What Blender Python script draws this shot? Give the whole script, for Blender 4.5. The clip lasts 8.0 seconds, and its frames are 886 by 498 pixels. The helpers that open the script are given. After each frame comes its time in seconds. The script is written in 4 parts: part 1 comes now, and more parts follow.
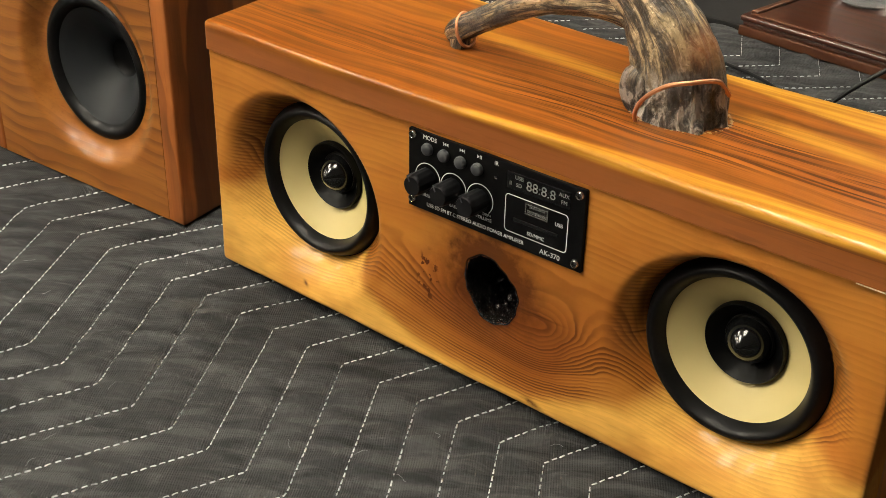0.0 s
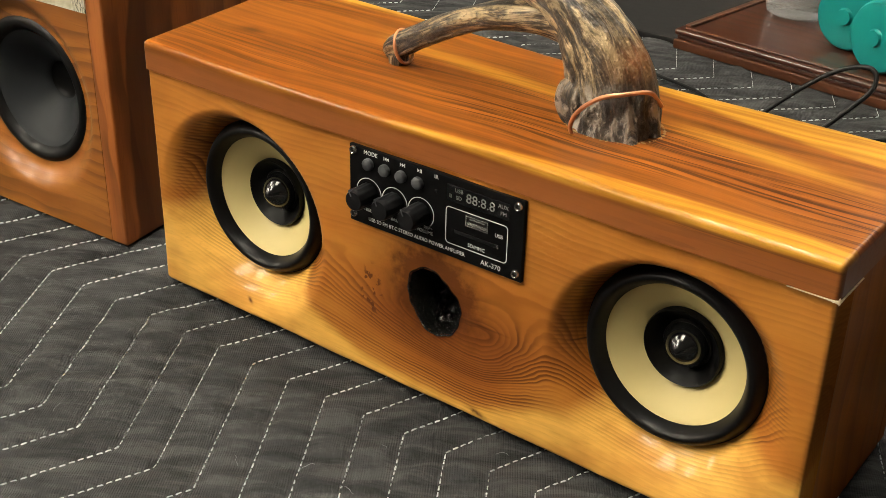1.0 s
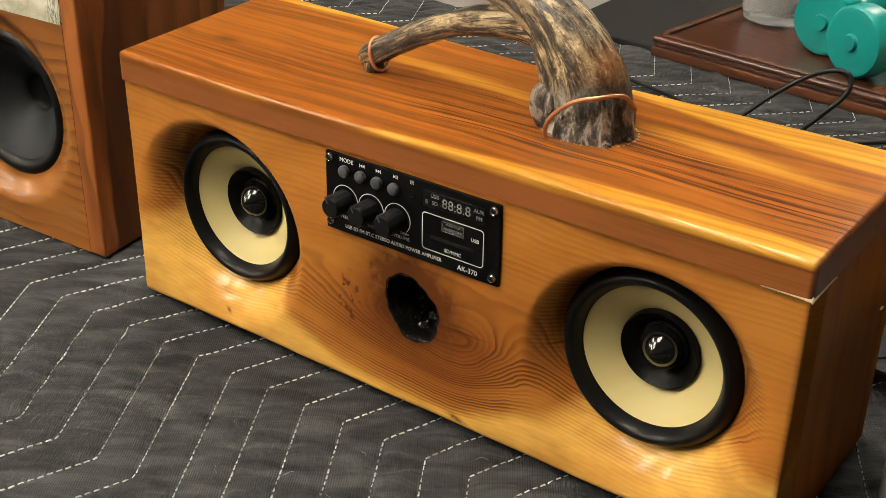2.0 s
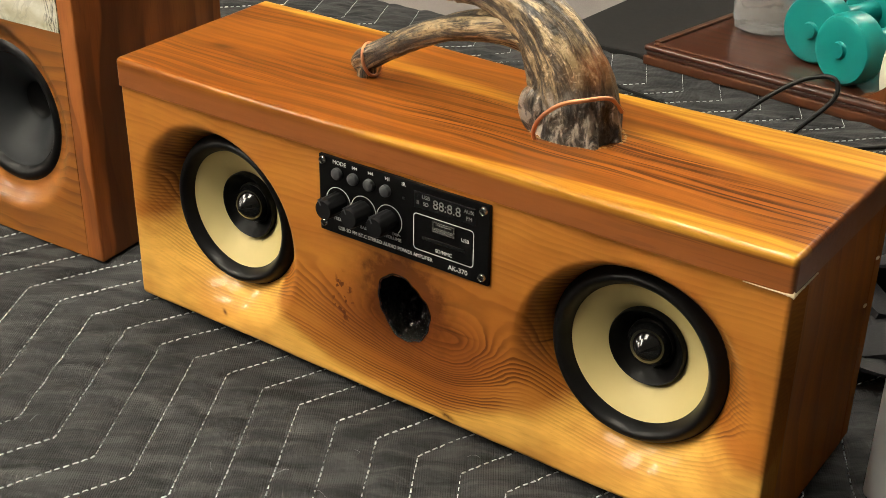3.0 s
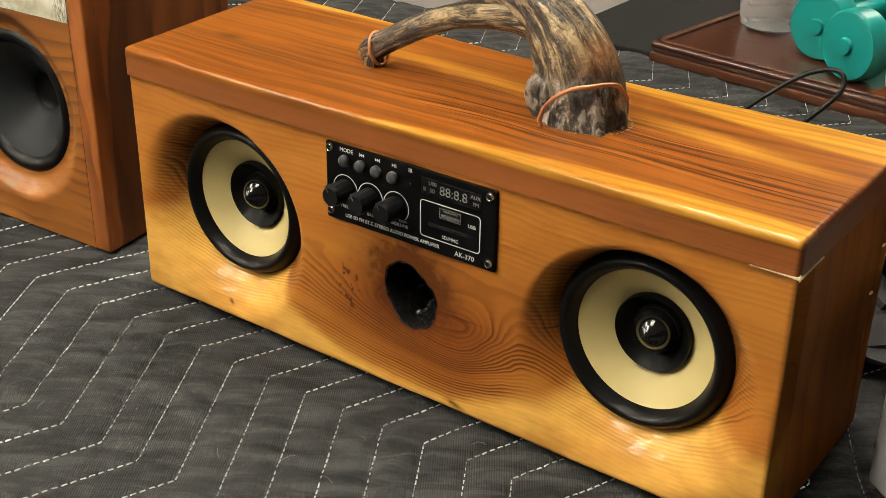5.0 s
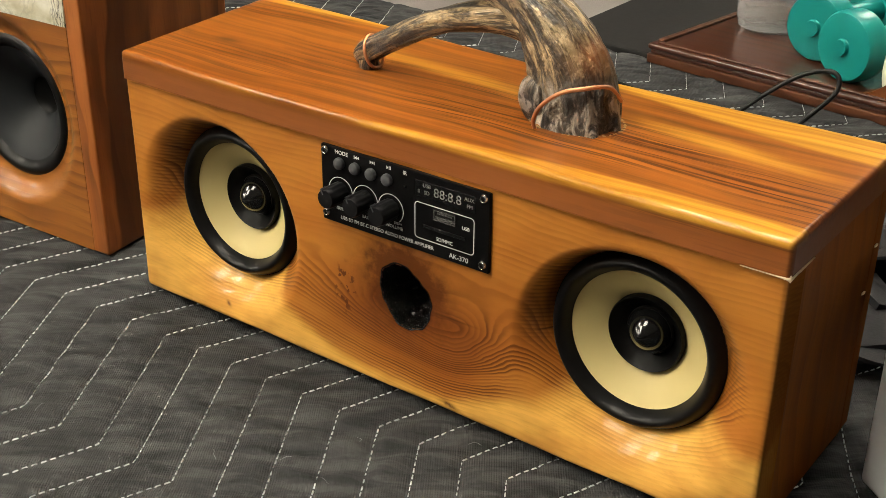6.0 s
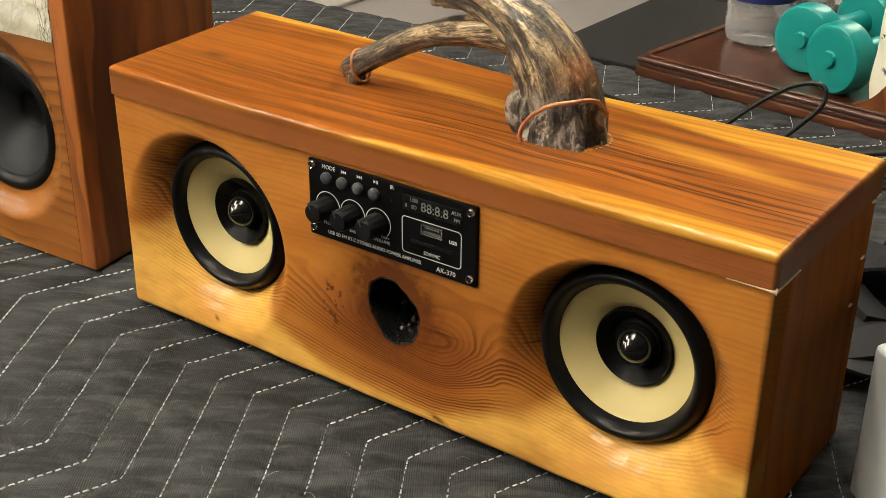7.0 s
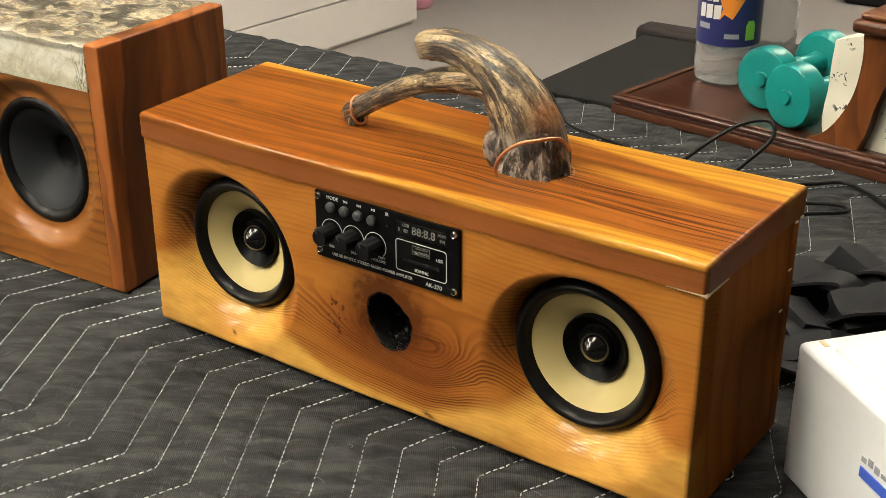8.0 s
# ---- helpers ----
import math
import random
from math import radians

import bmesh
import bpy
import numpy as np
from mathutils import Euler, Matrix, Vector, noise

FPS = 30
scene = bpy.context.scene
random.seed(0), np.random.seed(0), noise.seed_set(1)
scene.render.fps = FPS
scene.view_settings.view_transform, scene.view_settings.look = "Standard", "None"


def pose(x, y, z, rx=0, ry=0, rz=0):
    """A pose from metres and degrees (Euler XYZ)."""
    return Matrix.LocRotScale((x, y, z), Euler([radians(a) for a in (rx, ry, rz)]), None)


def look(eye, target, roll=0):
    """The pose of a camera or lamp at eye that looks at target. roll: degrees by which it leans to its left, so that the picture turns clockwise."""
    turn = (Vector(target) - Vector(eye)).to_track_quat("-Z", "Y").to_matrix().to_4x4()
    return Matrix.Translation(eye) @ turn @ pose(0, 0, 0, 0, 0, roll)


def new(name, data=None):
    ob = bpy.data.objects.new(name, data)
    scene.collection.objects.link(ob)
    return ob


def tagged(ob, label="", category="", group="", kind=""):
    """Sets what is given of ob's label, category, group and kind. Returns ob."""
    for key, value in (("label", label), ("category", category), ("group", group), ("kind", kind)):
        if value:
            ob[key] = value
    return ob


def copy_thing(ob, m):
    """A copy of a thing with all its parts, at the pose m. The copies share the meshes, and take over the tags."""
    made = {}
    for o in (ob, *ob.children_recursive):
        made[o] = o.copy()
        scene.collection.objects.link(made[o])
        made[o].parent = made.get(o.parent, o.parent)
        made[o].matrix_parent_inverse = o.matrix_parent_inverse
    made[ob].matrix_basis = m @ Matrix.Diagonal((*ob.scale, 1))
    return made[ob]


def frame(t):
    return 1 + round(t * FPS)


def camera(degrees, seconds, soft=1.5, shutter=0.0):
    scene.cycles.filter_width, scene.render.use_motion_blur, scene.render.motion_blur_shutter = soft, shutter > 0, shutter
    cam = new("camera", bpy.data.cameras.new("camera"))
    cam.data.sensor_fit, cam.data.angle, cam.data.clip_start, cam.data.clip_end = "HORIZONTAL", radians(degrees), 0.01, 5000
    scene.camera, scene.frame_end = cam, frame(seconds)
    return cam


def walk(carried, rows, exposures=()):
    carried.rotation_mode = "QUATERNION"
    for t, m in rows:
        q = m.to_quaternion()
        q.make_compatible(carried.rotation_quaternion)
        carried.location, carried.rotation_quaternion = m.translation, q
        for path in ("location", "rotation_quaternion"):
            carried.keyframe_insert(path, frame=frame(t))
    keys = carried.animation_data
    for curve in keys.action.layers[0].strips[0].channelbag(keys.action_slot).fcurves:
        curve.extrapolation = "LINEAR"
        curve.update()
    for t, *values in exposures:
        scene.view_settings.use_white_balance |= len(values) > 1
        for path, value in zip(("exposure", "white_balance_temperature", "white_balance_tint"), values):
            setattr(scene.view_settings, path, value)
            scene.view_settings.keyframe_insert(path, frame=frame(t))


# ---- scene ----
cam = camera(39.5, 8.0, soft=0.8)
PATH = [
    (0, (0.37, -0.49, 0.438), (-0.744, 0.86, -0.53), 1.3),
    (0.5, (0.379, -0.492, 0.434), (-0.708, 0.899, -0.506), 1.5),
    (1, (0.378, -0.496, 0.44), (-0.677, 0.918, -0.5), 1.4),
    (1.5, (0.382, -0.494, 0.437), (-0.666, 0.932, -0.495), 1.3),
    (2, (0.384, -0.495, 0.437), (-0.66, 0.941, -0.485), 1.0),
    (3.5, (0.4, -0.507, 0.434), (-0.653, 0.94, -0.461), 0.8),
    (4, (0.399, -0.505, 0.43), (-0.657, 0.94, -0.463), 0.8),
    (4.5, (0.398, -0.51, 0.427), (-0.659, 0.934, -0.467), 0.9),
    (6, (0.406, -0.51, 0.429), (-0.657, 0.931, -0.462), 0.6),
    (6.5, (0.406, -0.508, 0.432), (-0.654, 0.938, -0.454), 0.5),
    (7, (0.408, -0.508, 0.43), (-0.65, 0.947, -0.443), 0.5),
    (7.5, (0.414, -0.519, 0.434), (-0.649, 0.944, -0.419), 0.3),
    (7.7, (0.435, -0.55, 0.449), (-0.63, 0.915, -0.399), 0.1),
    (7.8, (0.45, -0.569, 0.459), (-0.614, 0.9, -0.384), 0.1),
    (7.9, (0.463, -0.584, 0.467), (-0.6, 0.89, -0.369), -0.1),
    (8, (0.479, -0.593, 0.471), (-0.592, 0.882, -0.351), -0.1),
]
walk(cam, [(t, look(eye, target, roll)) for t, eye, target, roll in PATH])

# ---------------------------------------------------------------- world and room light
world = bpy.data.worlds.new("room_world")
world.use_nodes = True
scene.world = world
world.node_tree.nodes["Background"].inputs[0].default_value = (1.0, 0.93, 0.82, 1)
world.node_tree.nodes["Background"].inputs[1].default_value = 0.008
TUBE_STRENGTH = 55.5
scene.view_settings.exposure = 0.0


# ---------------------------------------------------------------- node helpers
class Val:
    """A number or vector in a material's node tree, with arithmetic."""

    def __init__(self, sh, sock):
        self.sh, self.sock = sh, sock

    def op(self, kind, *others, clamp=False):
        n = self.sh.node("ShaderNodeMath")
        n.operation, n.use_clamp = kind, clamp
        for i, v in enumerate((self, *others)):
            self.sh.feed(n.inputs[i], v)
        return Val(self.sh, n.outputs[0])

    def __add__(self, o): return self.op("ADD", o)
    def __radd__(self, o): return self.op("ADD", o)
    def __sub__(self, o): return self.op("SUBTRACT", o)
    def __rsub__(self, o): return (self * -1.0) + o
    def __mul__(self, o): return self.op("MULTIPLY", o)
    def __rmul__(self, o): return self.op("MULTIPLY", o)
    def __truediv__(self, o): return self.op("DIVIDE", o)
    def __pow__(self, o): return self.op("POWER", o)
    def fract(self): return self.op("FRACT")
    def sin(self): return self.op("SINE")
    def abs(self): return self.op("ABSOLUTE")
    def exp(self): return self.op("EXPONENT")
    def sq(self): return self.op("MULTIPLY", self)
    def max(self, o): return self.op("MAXIMUM", o)
    def min(self, o): return self.op("MINIMUM", o)

    def step(self, a, b, lo=0.0, hi=1.0):
        n = self.sh.node("ShaderNodeMapRange")
        n.interpolation_type = "SMOOTHSTEP"
        self.sh.feed(n.inputs["Value"], self)
        self.sh.feed(n.inputs["From Min"], a)
        self.sh.feed(n.inputs["From Max"], b)
        n.inputs["To Min"].default_value, n.inputs["To Max"].default_value = lo, hi
        return Val(self.sh, n.outputs["Result"])


class Shader:
    """A principled material under construction."""

    def __init__(self, name, rough=0.5, metal=0.0, coat=0.0, coat_rough=0.1, spec=0.5):
        self.mat = bpy.data.materials.new(name)
        self.mat.use_nodes = True
        self.nt = self.mat.node_tree
        self.bsdf = self.nt.nodes["Principled BSDF"]
        for k, v in (("Roughness", rough), ("Metallic", metal), ("Coat Weight", coat), ("Coat Roughness", coat_rough), ("Specular IOR Level", spec)):
            self.bsdf.inputs[k].default_value = v

    def node(self, kind):
        return self.nt.nodes.new(kind)

    def feed(self, socket, v):
        if isinstance(v, Val):
            self.nt.links.new(v.sock, socket)
        else:
            socket.default_value = v

    def set(self, name, v):
        self.feed(self.bsdf.inputs[name], v)
        return self

    def co(self):
        return Val(self, self.node("ShaderNodeTexCoord").outputs["Object"])

    def xyz(self):
        n = self.node("ShaderNodeSeparateXYZ")
        self.feed(n.inputs[0], self.co())
        return [Val(self, n.outputs[i]) for i in range(3)]

    def vec(self, x, y, z):
        n = self.node("ShaderNodeCombineXYZ")
        for i, v in enumerate((x, y, z)):
            self.feed(n.inputs[i], v)
        return Val(self, n.outputs[0])

    def scaled(self, sx, sy, sz, at=(0, 0, 0)):
        n = self.node("ShaderNodeMapping")
        self.feed(n.inputs["Vector"], self.co())
        n.inputs["Scale"].default_value, n.inputs["Location"].default_value = (sx, sy, sz), at
        return Val(self, n.outputs[0])

    def noise(self, v, scale=1.0, detail=3.0, rough=0.55, dist=0.0):
        n = self.node("ShaderNodeTexNoise")
        self.feed(n.inputs["Vector"], v)
        for k, w in (("Scale", scale), ("Detail", detail), ("Roughness", rough), ("Distortion", dist)):
            n.inputs[k].default_value = w
        return Val(self, n.outputs["Fac"])

    def voronoi(self, v, scale=1.0, feature="F1"):
        n = self.node("ShaderNodeTexVoronoi")
        n.feature = feature
        self.feed(n.inputs["Vector"], v)
        n.inputs["Scale"].default_value = scale
        return Val(self, n.outputs["Distance"])

    def random(self):
        return Val(self, self.node("ShaderNodeObjectInfo").outputs["Random"])

    def mix(self, f, a, b):
        n = self.node("ShaderNodeMix")
        n.data_type = "RGBA"
        self.feed(n.inputs["Factor"], f)
        for k, c in ((6, a), (7, b)):
            self.feed(n.inputs[k], c if isinstance(c, Val) else (*c, 1))
        return Val(self, n.outputs[2])

    def color(self, c):
        self.feed(self.bsdf.inputs["Base Color"], c if isinstance(c, Val) else (*c, 1))
        return self

    def bump(self, h, strength=0.3, distance=0.001):
        n = self.node("ShaderNodeBump")
        n.inputs["Strength"].default_value, n.inputs["Distance"].default_value = strength, distance
        self.feed(n.inputs["Height"], h)
        self.nt.links.new(n.outputs[0], self.bsdf.inputs["Normal"])
        return self


# ---------------------------------------------------------------- materials
def plain(name, c, rough=0.5, metal=0.0, coat=0.0, vary=0.15, size=60.0, bump=0.0):
    s = Shader(name, rough, metal, coat, spec=0.12 if max(c) < 0.03 else 0.45)
    n = s.noise(s.co(), size, 4.0)
    dark = tuple(v * (1 - vary) for v in c)
    lite = tuple(min(1.0, v * (1 + vary)) for v in c)
    s.color(s.mix(n, dark, lite))
    s.set("Roughness", n * 0.16 + (rough - 0.08))
    if bump:
        s.bump(n, bump)
    return s.mat


def front_wood():
    s = Shader("knotty_cedar_front", 0.40, 0, 0.34, 0.09, 0.05)
    x, y, z = s.xyz()
    big = s.noise(s.scaled(5, 5, 14), 1.0, 2.0)
    mid = s.noise(s.scaled(16, 30, 42), 1.0, 3.0)
    wob = s.noise(s.scaled(55, 40, 55), 1.0, 2.0)
    fine = s.noise(s.scaled(90, 600, 900), 1.0, 3.0)
    # growth rings: level along the board, closing into ovals under the knot
    dx = x - 0.028
    ez = (z - 0.051 - dx.max(0.0) * 0.16) / z.step(0.045, 0.060, 0.041, 0.052)
    oval = ((dx / x.step(0.008, 0.060, 0.146, 0.060)).sq() + ez.sq() + 0.0004) ** 0.5
    near = oval.step(0.80, 1.20, 1.0, 0.0) * z.step(0.064, 0.086, 1.0, 0.0)
    hump = (((dx / x.step(-0.01, 0.066, 0.082, 0.042)).sq() + ((z - 0.058 - dx.max(0.0) * 0.12) / z.step(0.050, 0.066, 0.031, 0.024)).sq()) * -1.0).exp()
    level = (z - 0.056) + (big - 0.5) * 0.030 + hump * 0.058 + y * z.step(0.060, 0.112, 1.9, 0.35) + (mid - 0.5) * 0.006 + (wob - 0.5) * (x.step(-0.02, 0.06, 0.0020, 0.0050) * near + 0.001)
    ring = (level / 0.0041).fract()
    late = ring.step(0.10, 0.82) * ring.step(0.84, 1.0, 1.0, 0.0)
    tight = ((z + y * 0.20 + (big - 0.5) * 0.008 + (mid - 0.5) * 0.002) / 0.0026).fract()
    tight = tight.step(0.2, 0.8) * tight.step(0.84, 1.0, 1.0, 0.0) * y.step(0.0003, 0.005) * z.step(0.062, 0.086)
    strong = s.noise(s.vec(level * 130.0, x * 3.0, 0.3), 1.0, 1.0).step(0.34, 0.62)
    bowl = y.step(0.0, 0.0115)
    # pale sapwood along the lower edge
    edge = x.step(-0.24, -0.12, 0.066, 0.041) + x.step(-0.128, -0.036, 0.0, -0.029) + x.step(0.025, 0.090, 0.0, 0.020) + x.step(0.15, 0.235, 0.0, 0.022) + (big - 0.5) * 0.012
    heart = (z - y * 0.9 + (mid - 0.5) * 0.010).step(edge - 0.006, edge + 0.007)
    col = s.mix(heart, (0.88, 0.490, 0.105), (0.49, 0.195, 0.032))
    col = s.mix(mid.step(0.35, 0.75) * 0.55, col, (0.36, 0.115, 0.016))
    blush = s.noise(s.scaled(9, 9, 26, (3, 0, 1)), 1.0, 3.0).step(0.42, 0.66)
    col = s.mix(blush * heart * 0.38, col, (0.40, 0.125, 0.020))
    core = ((((x - 0.045) / 0.085).sq() + ((z - 0.082) / 0.040).sq()) * -1.0).exp()
    col = s.mix(core * heart * 0.55, col, (0.270, 0.080, 0.012))
    # bowls browner with depth: darker cut wood, plus shade put into the colour
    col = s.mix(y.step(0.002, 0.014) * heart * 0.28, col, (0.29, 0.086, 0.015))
    swirl = oval.step(0.10, 1.02, 1.0, 0.0) * z.step(0.060, 0.098, 1.0, 0.0)
    col = s.mix((swirl * 1.35).min(1.0) * heart * 0.82, col, (0.205, 0.056, 0.010))
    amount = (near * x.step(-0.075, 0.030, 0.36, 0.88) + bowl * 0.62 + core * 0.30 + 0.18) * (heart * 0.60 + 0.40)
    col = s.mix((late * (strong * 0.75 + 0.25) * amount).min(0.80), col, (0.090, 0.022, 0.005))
    col = s.mix(tight * 0.50, col, (0.105, 0.028, 0.006))
    # dark figure of the knot
    hx, hz = x - 0.004, z - 0.0755
    rough_edge = s.noise(s.scaled(120, 60, 120), 1.0, 4.0, 0.65)
    rim = (((hx + 0.003) / 0.029).sq() + ((hz - 0.004) / 0.027).sq() + (wob - 0.5) * 1.2 + (rough_edge - 0.5) * 1.8)
    col = s.mix(((rim * -1.0).exp() * 1.9).min(0.90), col, (0.075, 0.018, 0.004))
    # insect marks beside the knot
    pz = z - 0.064
    zone = ((((x + 0.0455) / 0.010).sq() + (pz / 0.020).sq()) * -1.0).exp()
    speck = s.noise(s.scaled(190, 190, 170), 1.0, 2.0).step(0.56, 0.61) * zone.step(0.30, 0.7)
    col = s.mix(speck * 0.9, col, (0.085, 0.020, 0.006))
    # small bark flecks low on the board
    fx, fz = x - 0.036, z - 0.009
    fleck = (((fx / 0.006).sq() + ((fz + fx * 0.2) / 0.0020).sq() + (rough_edge - 0.5) * 3.0) * -1.0).exp()
    gx, gz = x + 0.156, z - 0.014
    fleck = fleck.max((((gx / 0.0024).sq() + ((gz + gx * 0.4) / 0.0012).sq()) * -1.0).exp())
    col = s.mix(fleck.min(0.9), col, (0.09, 0.028, 0.007))
    # short drying crack beside one bowl
    crack = (((x - 0.0960) / 0.006).sq() + ((z - 0.0770) / 0.0006).sq()) * -1.0
    col = s.mix(crack.exp() * 0.9, col, (0.03, 0.010, 0.004))
    split = (((x - 0.036) / 0.014).sq() + ((z - 0.0702 + (mid - 0.5) * 0.004) / 0.0007).sq()) * -1.0
    col = s.mix(split.exp() * 0.7, col, (0.05, 0.014, 0.004))
    col = s.mix(fine.step(0.5, 0.8) * 0.16, col, (0.20, 0.065, 0.014))
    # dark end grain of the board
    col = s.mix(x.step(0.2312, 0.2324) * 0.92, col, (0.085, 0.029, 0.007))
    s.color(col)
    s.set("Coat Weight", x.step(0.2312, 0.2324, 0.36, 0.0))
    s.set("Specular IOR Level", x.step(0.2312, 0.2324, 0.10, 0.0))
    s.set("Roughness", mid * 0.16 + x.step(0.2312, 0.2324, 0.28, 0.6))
    s.set("Coat Roughness", mid * 0.06 + 0.095)
    return s.bump(late * 0.5 + fine * 0.25, 0.10, 0.0006).mat


def lid_wood():
    s = Shader("streaked_cedar_lid", 0.40, 0, 0.30, 0.05, 0.07)
    x, y, z = s.xyz()
    warp = s.noise(s.scaled(5, 14, 10), 1.0, 2.0)
    streak = s.noise(s.vec(x * 5.0, y * 190.0 + warp * 6.0, z * 190.0), 1.0, 4.0)
    dark = s.noise(s.vec(x * 4.6 + 3.0, y * 300.0 + warp * 7.0, z * 300.0), 1.0, 3.0, 0.58)
    fine = s.noise(s.scaled(40, 900, 900), 1.0, 2.0)
    col = s.mix(streak.step(0.3, 0.7), (0.140, 0.039, 0.006), (0.275, 0.088, 0.012))
    bold = s.noise(s.scaled(5, 16, 1), 1.0, 1.0).step(0.42, 0.58) * x.step(-0.20, 0.08, 0.55, 1.0)
    col = s.mix(dark.step(0.51, 0.57) * bold * 0.92, col, (0.062, 0.016, 0.005))
    front = x.step(-0.15, 0.24, -0.006, 0.016) + (warp - 0.5) * 0.022
    sap = (y + (streak - 0.5) * 0.010).step(front - 0.0022, front + 0.0022, 1.0, 0.0) * z.step(0.1735, 0.1780)
    back = x.step(-0.04, 0.22, 0.150, 0.112) + (warp - 0.5) * 0.03
    sap2 = y.step(back - 0.003, back + 0.004)
    tx, ty = x - 0.155, y - 0.087
    tongue = (((tx / 0.055).sq() + ((ty + tx * 0.14) / 0.008).sq() + (streak - 0.5) * 1.6) * -1.0).exp()
    ux, uy = x + 0.02, y - 0.098
    tongue2 = (((ux / 0.085).sq() + ((uy + ux * 0.1) / 0.007).sq() + (streak - 0.5) * 1.4) * -1.0).exp()
    pale = sap.max(sap2).max(tongue * 0.8).max(tongue2 * 0.7)
    gold = s.mix(streak.step(0.3, 0.7), (0.34, 0.138, 0.013), (0.60, 0.310, 0.038))
    col = s.mix(pale * 0.92, col, gold)
    kx, ky = x + 0.200, y - 0.060
    knot = ((((kx / 0.010).sq() + (ky / 0.005).sq()) + (streak - 0.5)) * -1.0).exp()
    col = s.mix(knot * 0.8, col, (0.05, 0.015, 0.006))
    col = s.mix(z.step(0.171, 0.1765, 1.0, 0.0) * 0.78, col, (0.260, 0.086, 0.025))
    # right end face darkened: end grain, with its shade added to the colour
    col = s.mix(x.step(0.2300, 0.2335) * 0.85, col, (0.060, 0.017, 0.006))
    col = s.mix(fine.step(0.55, 0.8) * 0.22, col, (0.12, 0.035, 0.010))
    s.color(col)
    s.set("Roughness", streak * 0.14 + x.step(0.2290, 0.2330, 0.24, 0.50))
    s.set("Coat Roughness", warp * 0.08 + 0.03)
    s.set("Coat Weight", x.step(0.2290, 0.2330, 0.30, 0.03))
    return s.bump(streak * 0.3 + fine * 0.3, 0.08, 0.0006).mat


def board_wood(name, a, b, dark, along="z", coat=0.5, ring=0.012, band=False):
    s = Shader(name, 0.38, 0, coat * 0.6, 0.14, 0.25 if coat > 0.15 else 0.02)
    x, y, z = s.xyz()
    warp = s.noise(s.scaled(7, 7, 7), 1.0, 2.0)
    if along == "z":
        v, level, f = s.vec(x * 60.0, y * 60.0 + warp * 4.0, z * 5.0), y + x + warp * 0.05 + z * 0.1, s.scaled(700, 700, 40)
    else:
        v, level, f = s.vec(x * 5.0, y * 60.0, z * 60.0 + warp * 4.0), z + y * 1.6 + warp * 0.045, s.scaled(40, 700, 700)
    streak, fine = s.noise(v, 1.0, 3.0), s.noise(f, 1.0, 2.0)
    r = (level / ring).fract()
    late = r.step(0.35, 0.92) * r.step(0.92, 1.0, 1.0, 0.0)
    col = s.mix(streak.step(0.25, 0.75), a, b)
    col = s.mix(late * warp.step(0.30, 0.60) * (0.75 if coat > 0.15 else 0.35), col, dark)
    if band:
        w = y + (warp - 0.5) * 0.05 - z * 0.06
        col = s.mix(w.step(0.008, 0.011) * w.step(0.020, 0.075, 1.0, 0.0) * 0.75, col, dark)
    col = s.mix(fine.step(0.5, 0.8) * 0.25, col, dark)
    s.color(col)
    s.set("Roughness", streak * 0.16 + (0.30 if coat > 0.3 else 0.46))
    return s.bump(late * 0.4 + fine * 0.4, 0.12, 0.0006).mat


def antler_mat():
    s = Shader("weathered_antler", 0.5, 0, 0.35, 0.22)
    at = s.node("ShaderNodeAttribute")
    at.attribute_name = "grain"
    g = Val(s, at.outputs["Vector"])
    c = s.co()
    big = s.noise(c, 36.0, 3.0, 0.6, 0.6)
    grain = s.noise(g, 1.7, 6.0, 0.68, 0.9)
    ridge = s.noise(g, 5.5, 3.0, 0.6, 0.3)
    pits = s.noise(c, 420.0, 3.0)
    x, y, z = s.xyz()
    zone = s.noise(c, 22.0, 3.0, 0.6, 1.0)
    col = s.mix(grain.step(0.38, 0.62), (0.036, 0.027, 0.018), (0.25, 0.165, 0.085))
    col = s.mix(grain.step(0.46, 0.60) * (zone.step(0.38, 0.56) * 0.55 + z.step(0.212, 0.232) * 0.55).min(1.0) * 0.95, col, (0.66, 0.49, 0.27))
    col = s.mix(big.step(0.50, 0.59) * z.step(0.215, 0.245, 0.75, 0.40), col, (0.048, 0.044, 0.041))
    col = s.mix(ridge.step(0.56, 0.70) * 0.55, col, (0.022, 0.017, 0.013))
    col = s.mix(pits.step(0.56, 0.68) * 0.5, col, (0.018, 0.014, 0.011))
    rust = (((x - 0.086) / 0.010).sq() + ((z - 0.224) / 0.010).sq() + (grain - 0.5) * 1.5) * -1.0
    col = s.mix(rust.exp() * 0.75, col, (0.33, 0.115, 0.028))
    tip = x.step(-0.012, -0.004, 1.0, 0.0) * z.step(0.236, 0.240)
    col = s.mix(tip * grain.step(0.35, 0.55) * 0.8, col, (0.50, 0.37, 0.20))
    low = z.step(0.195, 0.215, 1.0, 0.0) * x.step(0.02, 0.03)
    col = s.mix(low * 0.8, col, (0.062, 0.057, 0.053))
    lump = s.noise(s.scaled(120, 120, 70), 1.0, 4.0, 0.65, 0.6)
    col = s.mix(low * lump.step(0.47, 0.60) * 0.85, col, (0.42, 0.37, 0.31))
    col = s.mix(low * lump.step(0.36, 0.46, 1.0, 0.0) * 0.8, col, (0.014, 0.012, 0.011))
    s.color(col)
    s.set("Roughness", pits * 0.3 + 0.36)
    return s.bump(grain * 1.3 + ridge * 0.7 + big * 0.6 + lump * 0.9 + pits * 0.35, 1.0, 0.0034).mat


